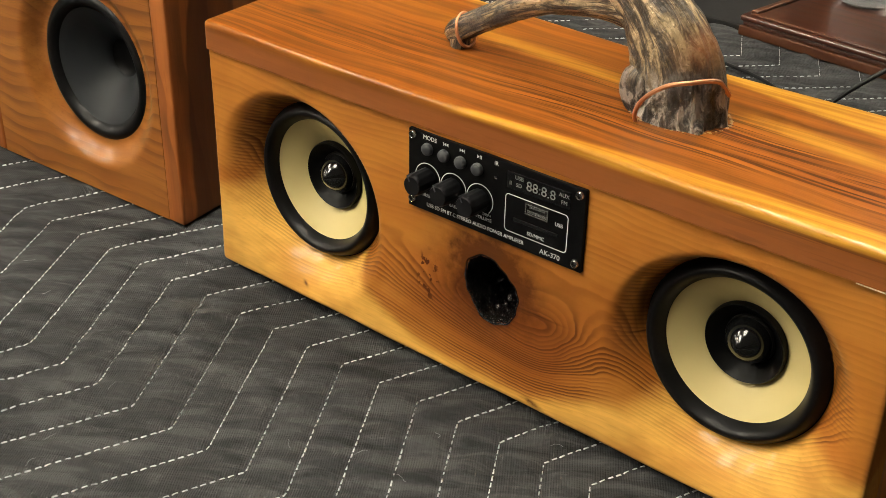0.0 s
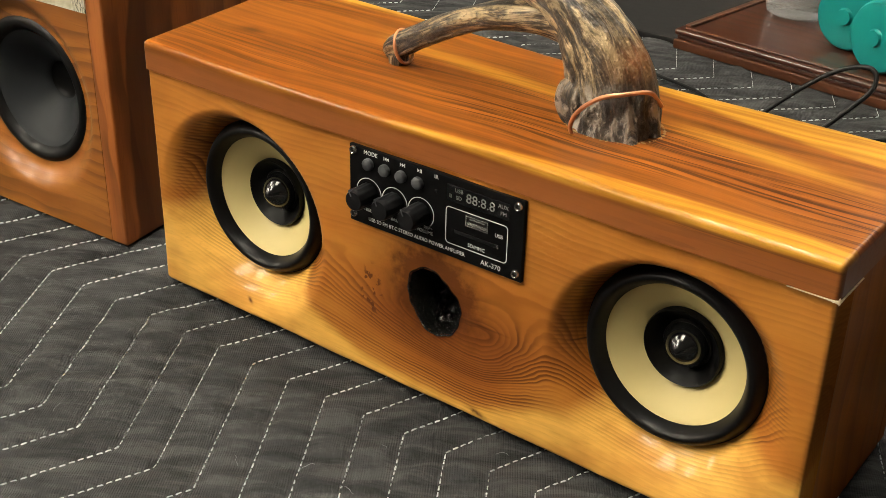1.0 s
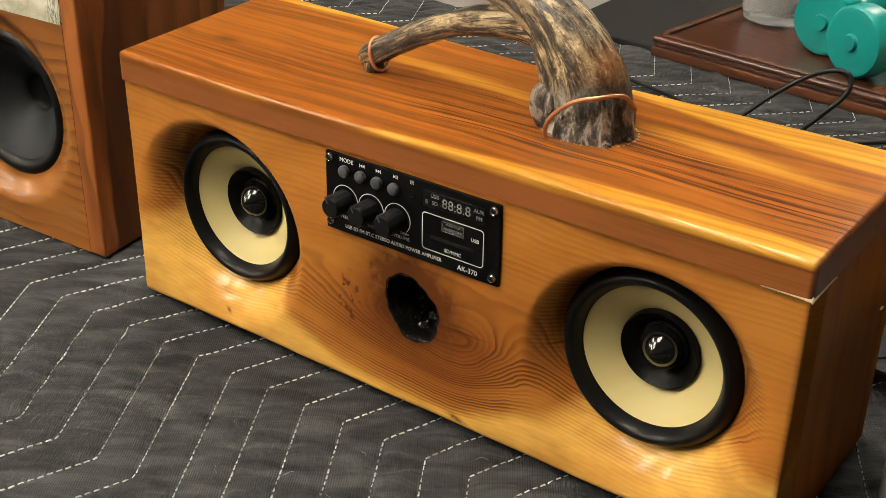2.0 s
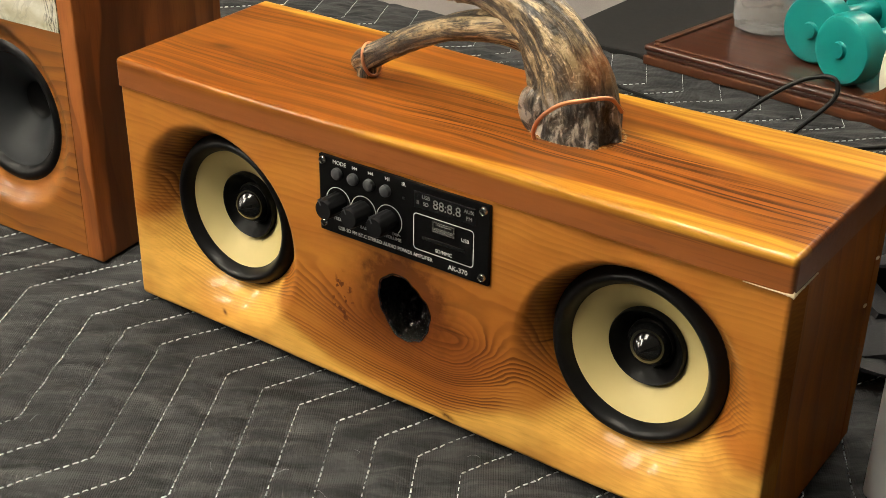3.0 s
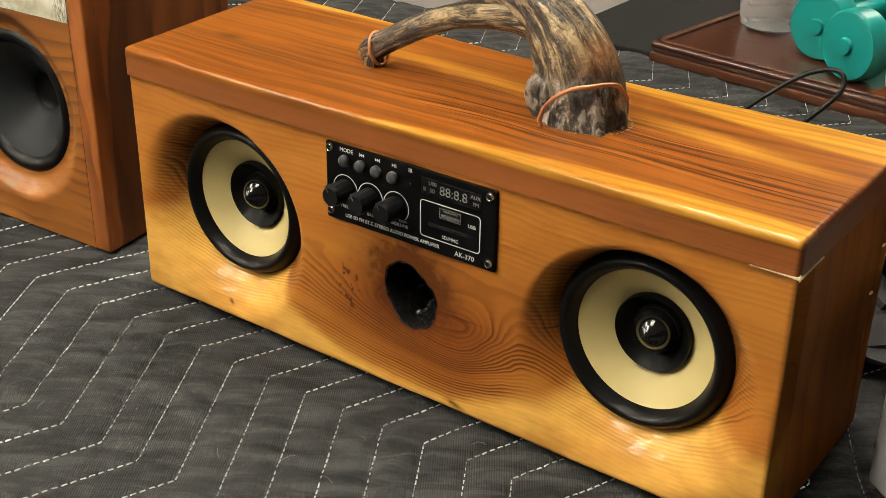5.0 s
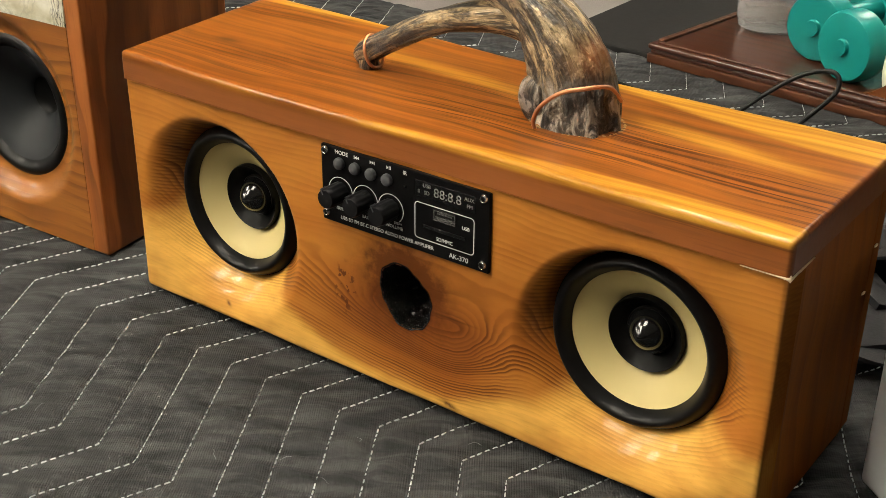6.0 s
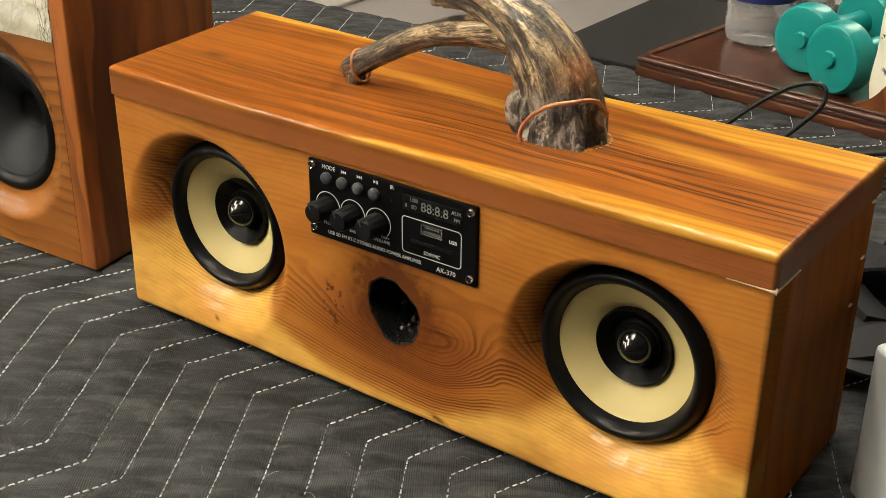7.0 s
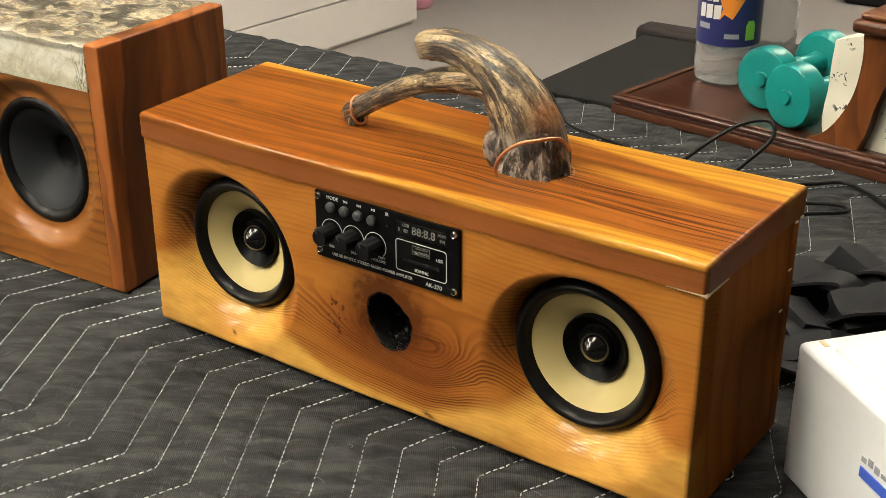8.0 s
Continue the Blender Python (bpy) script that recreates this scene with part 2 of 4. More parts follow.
def stone_mat():
    s = Shader("pale_veined_stone", 0.32, 0, 0.3, 0.12)
    c = s.co()
    n = s.noise(c, 24.0, 5.0, 0.62, 1.2)
    x, y, z = s.xyz()
    topside = z.step(0.2075, 0.2125)
    vein = (s.noise(c, 13.0, 5.0, 0.6, 1.6) - 0.5).abs().step(0.0, 0.028, 1.0, 0.0)
    cloud = s.noise(s.scaled(30, 34, 60), 1.0, 5.0, 0.6, 0.4)
    col = s.mix(cloud.step(0.32, 0.66), (0.62, 0.58, 0.42), (0.92, 0.90, 0.79))
    moss = (z * -1.0).step(-0.194, -0.178) * n.step(0.42, 0.60)
    col = s.mix(moss * 0.5, col, (0.36, 0.33, 0.17))
    # broken top: tan and grey flakes, pale crystals, black pockets
    flake = s.noise(s.scaled(42, 60, 60), 1.0, 6.0, 0.66, 0.9)
    grey = s.noise(s.scaled(70, 110, 80, (4, 1, 2)), 1.0, 5.0, 0.66, 0.6)
    pocket = s.noise(s.scaled(38, 62, 62, (1, 7, 3)), 1.0, 6.0, 0.60, 0.6)
    crumb = s.noise(c, 230.0, 4.0, 0.6)
    top = s.mix(flake.step(0.44, 0.53), (0.16, 0.115, 0.065), (0.52, 0.44, 0.29))
    top = s.mix(grey.step(0.53, 0.59) * 0.85, top, (0.20, 0.20, 0.20))
    top = s.mix(crumb.step(0.50, 0.62) * 0.55, top, (0.16, 0.12, 0.08))
    top = s.mix(pocket.step(0.49, 0.53) * y.step(0.0, 0.10, 0.75, 0.97), top, (0.030, 0.024, 0.019))
    col = s.mix(topside * y.step(0.001, 0.014, 0.45, 0.95), col, top)
    col = s.mix(vein * 0.22, col, (0.20, 0.19, 0.13))
    thread = (s.noise(s.vec(x * 190.0, y * 60.0, z * 40.0), 1.0, 4.0, 0.6, 1.0) - 0.5).abs().step(0.0, 0.05, 1.0, 0.0)
    col = s.mix(thread * x.step(-0.036, -0.026) * (1.0 - topside) * 0.9, col, (0.025, 0.027, 0.022))
    s.color(col)
    s.set("Roughness", crumb * 0.3 + 0.22)
    n = n * 0.25 + crumb * topside * 1.6 + flake * topside * 2.0
    return s.bump(n, 0.35, 0.002).mat


def quilt_mat():
    s = Shader("black_quilted_fabric", 0.62, spec=0.05)
    x, y, z = s.xyz()
    c = s.co()
    u, v = (x * 0.83 + y * 0.56), (y * 0.83 - x * 0.56)
    scuff_w = s.noise(c, 30.0, 2.0) * 8.0
    weave = (u * 4400.0).sin() * 0.7 + (v * 3100.0).sin() * 0.3
    thread = (u * 4400.0).sin() * 0.34 + (u * 1500.0 + scuff_w).sin() * 0.22 + (s.noise(s.vec(u * 900.0, v * 60.0, 1.0), 1.0, 2.0) - 0.5) * 1.4
    pucker = s.noise(s.vec(u * 60.0, v * 150.0, 0.0), 1.0, 4.0, 0.6, 0.4)
    crease = s.noise(s.vec(u * 26.0, v * 70.0, 3.0), 1.0, 3.0, 0.5, 0.8)
    scuff = s.noise(c, 9.0, 5.0, 0.65)
    lint = s.noise(c, 700.0, 2.0).step(0.70, 0.8)
    col = s.mix(scuff, (0.019, 0.0192, 0.0204), (0.039, 0.0393, 0.0413))
    # rub streaks that also paint the light and shade of creases into the colour
    rub_shade = s.noise(s.vec(u * 22.0, v * 95.0, 7.0), 1.0, 4.0, 0.6, 0.6)
    col = s.mix((thread * 0.5 + 0.5) * scuff.step(0.3, 0.7, 0.25, 0.5), col, (0.043, 0.044, 0.044))
    col = s.mix(rub_shade.step(0.48, 0.62) * 0.42, col, (0.080, 0.081, 0.082))
    col = s.mix(rub_shade.step(0.36, 0.47, 1.0, 0.0) * 0.45, col, (0.008, 0.008, 0.0082))
    col = s.mix(lint * 0.2, col, (0.16, 0.155, 0.15))
    s.color(col)
    s.set("Roughness", scuff * 0.26 + 0.52)
    return s.bump(pucker * 0.9 + crease * 1.3 + weave * 0.06 + thread * 0.03, 0.6, 0.0028).mat


def carpet_mat():
    s = Shader("grey_carpet", 0.95)
    n = s.noise(s.co(), 260.0, 3.0)
    b = s.noise(s.co(), 6.0, 3.0)
    s.color(s.mix(n, s.mix(b, (0.30, 0.274, 0.265), (0.36, 0.330, 0.318)), (0.51, 0.47, 0.452)))
    return s.bump(n, 0.6, 0.004).mat


def patterned_paper():
    s = Shader("cream_speckled_paper", 0.7)
    c = s.co()
    leaf = s.noise(c, 150.0, 2.0, 0.5, 1.2).step(0.575, 0.61)
    zone = s.noise(c, 30.0, 2.0).step(0.50, 0.57)
    s.color(s.mix(leaf * zone, (0.74, 0.72, 0.60), (0.045, 0.045, 0.05)))
    return s.mat


def clear(name, c, rough=0.04, ior=1.4, through_part=1.0):
    s = Shader(name, rough)
    s.color(c)
    s.set("Transmission Weight", through_part).set("IOR", ior)
    s.bump(s.noise(s.co(), 70.0, 2.0), 0.35, 0.004)
    return s.mat


def resin():
    """Lumpy, glossy black resin."""
    s = Shader("gloss_black_resin", 0.16, 0, 0.5, 0.06, 0.25)
    c = s.co()
    lump = s.noise(c, 260.0, 3.0, 0.55, 0.8)
    s.color(s.mix(lump, (0.002, 0.002, 0.002), (0.007, 0.006, 0.005)))
    return s.bump(lump + s.noise(c, 700.0, 2.0) * 0.15, 1.0, 0.0032).mat


def glow(name, c, strength):
    s = Shader(name, 0.5)
    s.color(c)
    s.set("Emission Color", (*c, 1)).set("Emission Strength", strength)
    return s.mat


FRONT, LID, ANTLER, STONE, QUILT = front_wood(), lid_wood(), antler_mat(), stone_mat(), quilt_mat()
# end boards: dark cedar, deepened to carry the shade on the right side
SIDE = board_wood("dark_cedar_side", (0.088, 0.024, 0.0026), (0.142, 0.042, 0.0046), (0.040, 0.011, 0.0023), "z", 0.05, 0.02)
SIDE2 = board_wood("red_cedar_board", (0.240, 0.072, 0.015), (0.390, 0.125, 0.028), (0.062, 0.018, 0.005), "z", 0.2, 0.026, band=True)
FRONT2 = board_wood("red_cedar_front", (0.240, 0.080, 0.013), (0.350, 0.132, 0.025), (0.095, 0.027, 0.006), "x", 0.5, 0.011)
MAHOGANY = board_wood("polished_mahogany", (0.045, 0.013, 0.006), (0.070, 0.021, 0.009), (0.020, 0.007, 0.004), "x", 1.2, 0.03)
MAHOGANY_L = board_wood("light_mahogany", (0.064, 0.021, 0.008), (0.094, 0.031, 0.011), (0.040, 0.013, 0.006), "x", 0.8, 0.03)
MAHOGANY_B = board_wood("worn_mahogany", (0.120, 0.036, 0.008), (0.175, 0.056, 0.013), (0.060, 0.018, 0.006), "z", 0.8, 0.03)
RUBBER = plain("black_rubber", (0.005, 0.005, 0.0054), 0.42, coat=0.07, vary=0.3, size=90, bump=0.05)
CONE = plain("cream_cone_paper", (0.65, 0.53, 0.235), 0.55, vary=0.03, size=40, bump=0.03)
GREYCONE = plain("dark_grey_cone", (0.021, 0.0228, 0.0255), 0.46, vary=0.35, size=30)
WHIZZER = plain("black_cone", (0.004, 0.004, 0.004), 0.4, vary=0.2)
CAP = plain("gloss_black_cap", (0.008, 0.008, 0.008), 0.12, coat=1.0, vary=0.1)
CAPRING = plain("grey_cap_ring", (0.010, 0.009, 0.008), 0.4, metal=0.3)
TAR = resin()
PANEL = plain("black_anodised_panel", (0.002, 0.002, 0.0022), 0.45, vary=0.2, size=400)
PLASTIC = plain("black_plastic", (0.008, 0.008, 0.009), 0.42, vary=0.2, size=300)
BUTTON = plain("grey_rubber_button", (0.050, 0.052, 0.058), 0.5, vary=0.15, size=300)
INK = plain("white_print", (0.78, 0.78, 0.76), 0.6, vary=0.05)
DIMINK = plain("grey_display_print", (0.20, 0.20, 0.195), 0.5, vary=0.05)
SMOKE = plain("smoked_display", (0.006, 0.006, 0.0065), 0.18, coat=0.25, vary=0.1)
STEEL = plain("bright_steel", (0.62, 0.61, 0.58), 0.22, metal=1.0, vary=0.1, size=500)
COPPER = plain("copper_wire", (0.54, 0.25, 0.125), 0.42, metal=0.6, vary=0.15, size=200)
GLUE = plain("dried_glue", (0.30, 0.19, 0.085), 0.7, vary=0.35, size=500)
CHIP = plain("bare_chipped_wood", (0.70, 0.56, 0.36), 0.8, vary=0.2, size=600)
THREAD = plain("white_thread", (0.84, 0.87, 0.91), 0.8, vary=0.15, size=300)
FOAM = plain("white_foam", (0.86, 0.875, 0.895), 0.75, vary=0.04, size=90, bump=0.25)
BLUE = plain("blue_print", (0.045, 0.10, 0.50), 0.5)
GREYINK = plain("grey_print", (0.33, 0.34, 0.36), 0.6)
TEAL = plain("teal_vinyl", (0.003, 0.195, 0.185), 0.36, vary=0.10, size=40, bump=0.05)
CABLE = plain("black_cable_sheath", (0.012, 0.012, 0.012), 0.35, vary=0.2)
WEBBING = plain("black_strap_webbing", (0.013, 0.013, 0.015), 0.6, vary=0.25, size=500, bump=0.2)
CLOTH = plain("plain_black_cloth", (0.012, 0.0115, 0.0115), 0.75, vary=0.25, size=120, bump=0.15)
DARKTRIM = plain("dark_brown_edging", (0.026, 0.022, 0.021), 0.6, vary=0.25, size=40)
PAPER = patterned_paper()
BOTTLE = clear("clear_bottle_plastic", (0.96, 0.97, 0.98), 0.05, 1.14, 0.78)
LABELBLUE = plain("dark_blue_label", (0.018, 0.022, 0.115), 0.4, vary=0.08)
ORANGE = plain("orange_print", (0.80, 0.27, 0.03), 0.5)
GREEN = plain("lime_print", (0.26, 0.62, 0.06), 0.5)
CARPET = carpet_mat()
WHITE = plain("white_lacquer", (0.90, 0.85, 0.81), 0.45, vary=0.03, size=12)
WALL = plain("brown_wall", (0.10, 0.087, 0.074), 0.9, vary=0.04, size=8)
CEILING = plain("grey_ceiling_tile", (0.30, 0.29, 0.27), 0.95, vary=0.06, size=60, bump=0.2)
GREYMETAL = plain("grey_table_metal", (0.12, 0.12, 0.125), 0.5, metal=0.6)
PINK = plain("pink_fabric", (0.62, 0.27, 0.36), 0.8)
DARKPLASTIC = plain("dark_floor_box", (0.014, 0.014, 0.016), 0.5)
TUBE = glow("fluorescent_tube", (1.0, 0.94, 0.785), TUBE_STRENGTH)


# ---------------------------------------------------------------- mesh helpers
def finish(bm, name, mats, smooth=35):
    me = bpy.data.meshes.new(name)
    bmesh.ops.recalc_face_normals(bm, faces=bm.faces)
    bm.to_mesh(me)
    bm.free()
    for m in mats if isinstance(mats, (list, tuple)) else [mats]:
        me.materials.append(m)
    if smooth:
        me.polygons.foreach_set("use_smooth", [True] * len(me.polygons))
        me.set_sharp_from_angle(angle=radians(smooth))
    return me


def even_shading(ob):
    """Keeps large faces flat beside their rounded edges."""
    if ob.data.polygons and len(ob.data.polygons) < 5000:
        w = ob.modifiers.new("weighted", "WEIGHTED_NORMAL")
        w.mode, w.keep_sharp = "FACE_AREA", True
    return ob


def part(name, bm, material, parent, label="", smooth=35):
    """Links a bmesh as one mesh object under a thing or part."""
    ob = even_shading(new(name, finish(bm, name, material, smooth)))
    ob.parent = parent
    return tagged(ob, label)


def twin(ob, m):
    """The same part again under the same parent, at the pose m."""
    o = even_shading(new(ob.name, ob.data))
    o.parent, o.matrix_basis = ob.parent, m
    if "label" in ob:
        o["label"] = ob["label"]
    return o


def thing(name, label, category, group="", at=None):
    ob = new(name)
    if at is not None:
        ob.matrix_basis = at
    return tagged(ob, label, category, group)


def solid(name, bm, material, label, category, group="", kind="", smooth=35):
    return tagged(even_shading(new(name, finish(bm, name, material, smooth))), label, category, group, kind)


def block(x0, x1, y0, y1, z0, z1, bevel=0.0, seg=2, bm=None):
    own = bmesh.new()
    bmesh.ops.create_cube(own, size=1.0)
    for v in own.verts:
        v.co = Vector((x0 if v.co.x < 0 else x1, y0 if v.co.y < 0 else y1, z0 if v.co.z < 0 else z1))
    if bevel:
        bmesh.ops.bevel(own, geom=own.edges[:], offset=bevel, segments=seg, profile=0.5, affect="EDGES")
    if bm is None:
        return own
    return merge(bm, own)


def merge(bm, other, m=None, slot=0):
    """Adds the other bmesh to bm and frees it."""
    if m is not None:
        other.transform(m)
    vs = [bm.verts.new(v.co) for v in other.verts]
    other.verts.index_update()
    for f in other.faces:
        g = bm.faces.new([vs[v.index] for v in f.verts])
        g.material_index = f.material_index if slot == 0 else slot
    other.free()
    return bm


def lathe(profile, n=64, m=None, bm=None):
    """Turns (radius, along) pairs about the local -y axis: along grows away from the viewer."""
    bm = bm or bmesh.new()
    rings = []
    for r, a in profile:
        if r < 1e-6:
            rings.append([bm.verts.new((0, a, 0))])
        else:
            rings.append([bm.verts.new((r * math.cos(2 * math.pi * i / n), a, r * math.sin(2 * math.pi * i / n))) for i in range(n)])
    for p, q in zip(rings, rings[1:]):
        for i in range(n):
            j = (i + 1) % n
            if len(p) == 1 and len(q) > 1:
                bm.faces.new((p[0], q[i], q[j]))
            elif len(q) == 1 and len(p) > 1:
                bm.faces.new((p[i], p[j], q[0]))
            elif len(p) > 1:
                bm.faces.new((p[i], p[j], q[j], q[i]))
    if m is not None:
        bm.transform(m)
    return bm


def spline(pts, n):
    """n points along a smooth curve through pts (tuples of any length)."""
    p = [np.array(a, float) for a in pts]
    p = [2 * p[0] - p[1]] + p + [2 * p[-1] - p[-2]]
    out = []
    for k in range(n):
        u = k / (n - 1) * (len(p) - 3)
        i = min(int(u), len(p) - 4)
        t = u - i
        a, b, c, d = p[i:i + 4]
        out.append(0.5 * (2 * b + (c - a) * t + (2 * a - 5 * b + 4 * c - d) * t * t + (3 * b - a - 3 * c + d) * t ** 3))
    return out


def tube(rows, seg=12, rough=None, caps=True, bm=None, flat=1.0):
    """A tube along rows of (x, y, z, radius)."""
    bm = bm or bmesh.new()
    lay = bm.verts.layers.float_vector.get("grain") or bm.verts.layers.float_vector.new("grain")
    run = 0.0
    pts = [Vector(r[:3]) for r in rows]
    up, rings = Vector((0.13, 0.98, 0.11)).normalized(), []
    for i, c in enumerate(pts):
        d = (pts[min(i + 1, len(pts) - 1)] - pts[max(i - 1, 0)]).normalized()
        a = (up - d * up.dot(d)).normalized()
        up = a
        b = d.cross(a)
        ring = []
        run += (c - pts[max(i - 1, 0)]).length
        for k in range(seg):
            w = 2 * math.pi * k / seg
            r = rows[i][3] * (1.0 if rough is None else rough(i / (len(pts) - 1), w, c))
            v = bm.verts.new(c + a * (r * flat * math.cos(w)) + b * (r * math.sin(w)))
            v[lay] = (math.cos(w) * (1 + rows[i][3] * 25), math.sin(w) * (1 + rows[i][3] * 25), run * 17.0)
            ring.append(v)
        rings.append(ring)
    for p, q in zip(rings, rings[1:]):
        for k in range(seg):
            j = (k + 1) % seg
            bm.faces.new((p[k], p[j], q[j], q[k]))
    if caps:
        bm.faces.new(rings[0])
        bm.faces.new(rings[-1])
    return bm


def outline_plate(pts, y0, y1, bevel=0.0):
    """A plate from a closed outline of (x, z), between y0 and y1."""
    bm = bmesh.new()
    a = [bm.verts.new((x, y0, z)) for x, z in pts]
    b = [bm.verts.new((x, y1, z)) for x, z in pts]
    bm.faces.new(a)
    bm.faces.new(b[::-1])
    for i in range(len(pts)):
        j = (i + 1) % len(pts)
        bm.faces.new((a[i], a[j], b[j], b[i]))
    if bevel:
        rim = [e for e in bm.edges if abs(e.verts[0].co.y - e.verts[1].co.y) < 1e-9]
        bmesh.ops.bevel(bm, geom=rim, offset=bevel, segments=2, profile=0.5, affect="EDGES")
    return bm


def lettering(body, size, x, z, parent, material=None, y=-0.0024, wide=1.0):
    """Print on an upright face, centred at (x, z)."""
    cu = bpy.data.curves.new("lettering", "FONT")
    cu.body, cu.size, cu.align_x, cu.align_y, cu.extrude, cu.resolution_u = body, size, "CENTER", "CENTER", 0.00006, 3
    tmp = new("lettering", cu)
    me = bpy.data.meshes.new_from_object(tmp.evaluated_get(bpy.context.evaluated_depsgraph_get()))
    bpy.data.objects.remove(tmp)
    me.transform(Matrix.Translation((x, y, z)) @ Matrix.Rotation(radians(90), 4, "X") @ Matrix.Diagonal((wide, 1, 1, 1)))
    me.materials.clear()
    me.materials.append(material or INK)
    ob = new("lettering", me)
    ob.parent = parent
    return ob


# ---------------------------------------------------------------- the room
FLOOR, CEIL = -0.76, 2.0
solid("floor", block(-7.0, 5.0, -7.0, 7.0, FLOOR - 0.1, FLOOR), CARPET, "grey carpeted floor of a large room", "floor", kind="structure")
solid("ceiling", block(-7.0, 5.0, -7.0, 7.0, CEIL, CEIL + 0.1), CEILING, "grey tiled ceiling with fluorescent lights", "ceiling", kind="structure")
solid("wall_north", block(-7.0, 5.0, 7.0, 7.1, FLOOR, CEIL), WALL, "plain brown painted wall", "wall", kind="structure")
solid("wall_south", block(-7.0, 5.0, -7.1, -7.0, FLOOR, CEIL), WALL, "plain brown painted wall", "wall", kind="structure")
solid("wall_west", block(-7.1, -7.0, -7.1, 7.1, FLOOR, CEIL), WALL, "plain brown painted wall", "wall", kind="structure")
solid("wall_east", block(5.0, 5.1, -7.1, 7.1, FLOOR, CEIL), WALL, "plain brown painted wall", "wall", kind="structure")


def ceiling_light():
    lamp = thing("ceiling_light", "white fluorescent ceiling light with three bare tubes", "ceiling light", "ceiling lights")
    tray = block(-0.32, 0.32, -0.62, 0.62, -0.012, -0.002, 0.002, 1)
    for sx in (-0.32, 0.31):
        block(sx, sx + 0.01, -0.62, 0.62, -0.05, -0.012, bm=tray)
    part("housing", tray, WHITE, lamp)
    first = part("tube", tube([(0, -0.58, -0.040, 0.021), (0, 0.58, -0.040, 0.021)], 6), TUBE, lamp, "glowing fluorescent tube")
    for dx in (-0.2, 0.2):
        twin(first, pose(dx, 0, 0))
    return lamp


lamp0 = ceiling_light()
lamp0.matrix_basis = pose(-0.3, 0.42, CEIL)
for gx, gy in ((0.0, 2.6), (-0.3, -1.00), (-2.0, -1.25), (-5.3, -1.25), (-1.2, -2.3), (-2.8, -3.1), (-5.3, -3.1), (0.0, 4.7)):
    copy_thing(lamp0, pose(gx, gy, CEIL))


# ---------------------------------------------------------------- tables
def folding_table(name, label, x0, x1, y0, y1, top, material):
    t = thing(name, label, "table")
    part("tabletop", block(x0, x1, y0, y1, top - 0.032, top, 0.004), material, t)
    for lx in (x0 + 0.08, x1 - 0.08):
        for ly in (y0 + 0.08, y1 - 0.08):
            part("leg", tube([(lx, ly, FLOOR, 0.014), (lx, ly, top - 0.032, 0.014)], 12), GREYMETAL, t)
    return t


folding_table("folding_table", "folding table under a black quilted moving blanket", -1.62, 1.05, -0.40, 0.708, -0.016, GREYMETAL)
side_table = folding_table("side_table", "low table covered in plain black cloth beside the blanket", -0.360, 1.05, 0.747, 1.090, -0.004, CLOTH)
part("edge_roll", block(-0.375, -0.06, 1.080, 1.128, -0.030, 0.008, 0.010, 3), DARKTRIM, side_table, "dark brown rounded edging")

# ---------------------------------------------------------------- quilted blanket with zigzag stitching


ZIG_V = (-0.562, -0.449, -0.352, -0.239, -0.142, -0.029, 0.068, 0.181, 0.278, 0.391, 0.452, 0.602, 0.660, 0.770, 0.865)
ZIG_X = (0.119, 0.054, 0.092, 0.027, 0.065, 0.000, 0.038, -0.027, 0.011, -0.054, -0.030, -0.096, -0.040, -0.096, -0.006)


def zig(v):
    """Sideways shift of the stitch lines at the lengthwise place v."""
    return np.interp(v, ZIG_V, ZIG_X)


FAN_V, FAN_S = (0.10, 0.60), (1.0, 1.42)
LINE_X = (-1.30, -0.42, -0.18, 0.10, 0.60)
LINE_Q = (-32.1, -12.96, -5.99, 3.13, 18.3)


def waves(x, y):
    a = np.sin(x * 9.1 + 1.3 + 2 * np.sin(y * 7.7)) * np.sin(y * 11.3 + 0.4 + 1.5 * np.sin(x * 6.1))
    b = np.sin(x * 41 + y * 63 + 3 * np.sin(y * 23)) * np.sin(y * 57 - x * 19 + 2 * np.sin(x * 31))
    return a, b


def crease(x, y):
    """Small wrinkles across the seams, stronger in some places."""
    s, r = 0.5 * x - 0.86 * y, 0.86 * x + 0.5 * y
    w = np.sin(s * 190 + 2.2 * np.sin(r * 31 + s * 9) + 1.3 * np.sin(r * 77)) * (0.5 + 0.5 * np.sin(s * 17 + r * 23 + 1.0)) ** 2
    w2 = np.sin(s * 410 + 1.7 * np.sin(r * 90 + 2.0)) * (0.5 + 0.5 * np.sin(r * 37 - s * 29)) ** 2
    return 0.0017 * w + 0.0010 * w2


def quilt_height(x, y):
    """Height of the blanket's upper side: puffed between the seams, flatter where the speakers press on it."""
    v = y - 0.030 * x
    b = (x - zig(v) - 0.13) / np.interp(v, FAN_V, FAN_S) + 0.13
    u = np.interp(b, LINE_X, LINE_Q)
    u = np.abs(u - np.round(u)) * 2
    puff = 1 - (1 - u) ** 3
    wa, wb = waves(x, y)
    return -0.0040 + 0.0022 * puff + 0.0009 * wa + 0.0005 * wb * puff + crease(x, y) * (0.25 + 0.75 * puff)


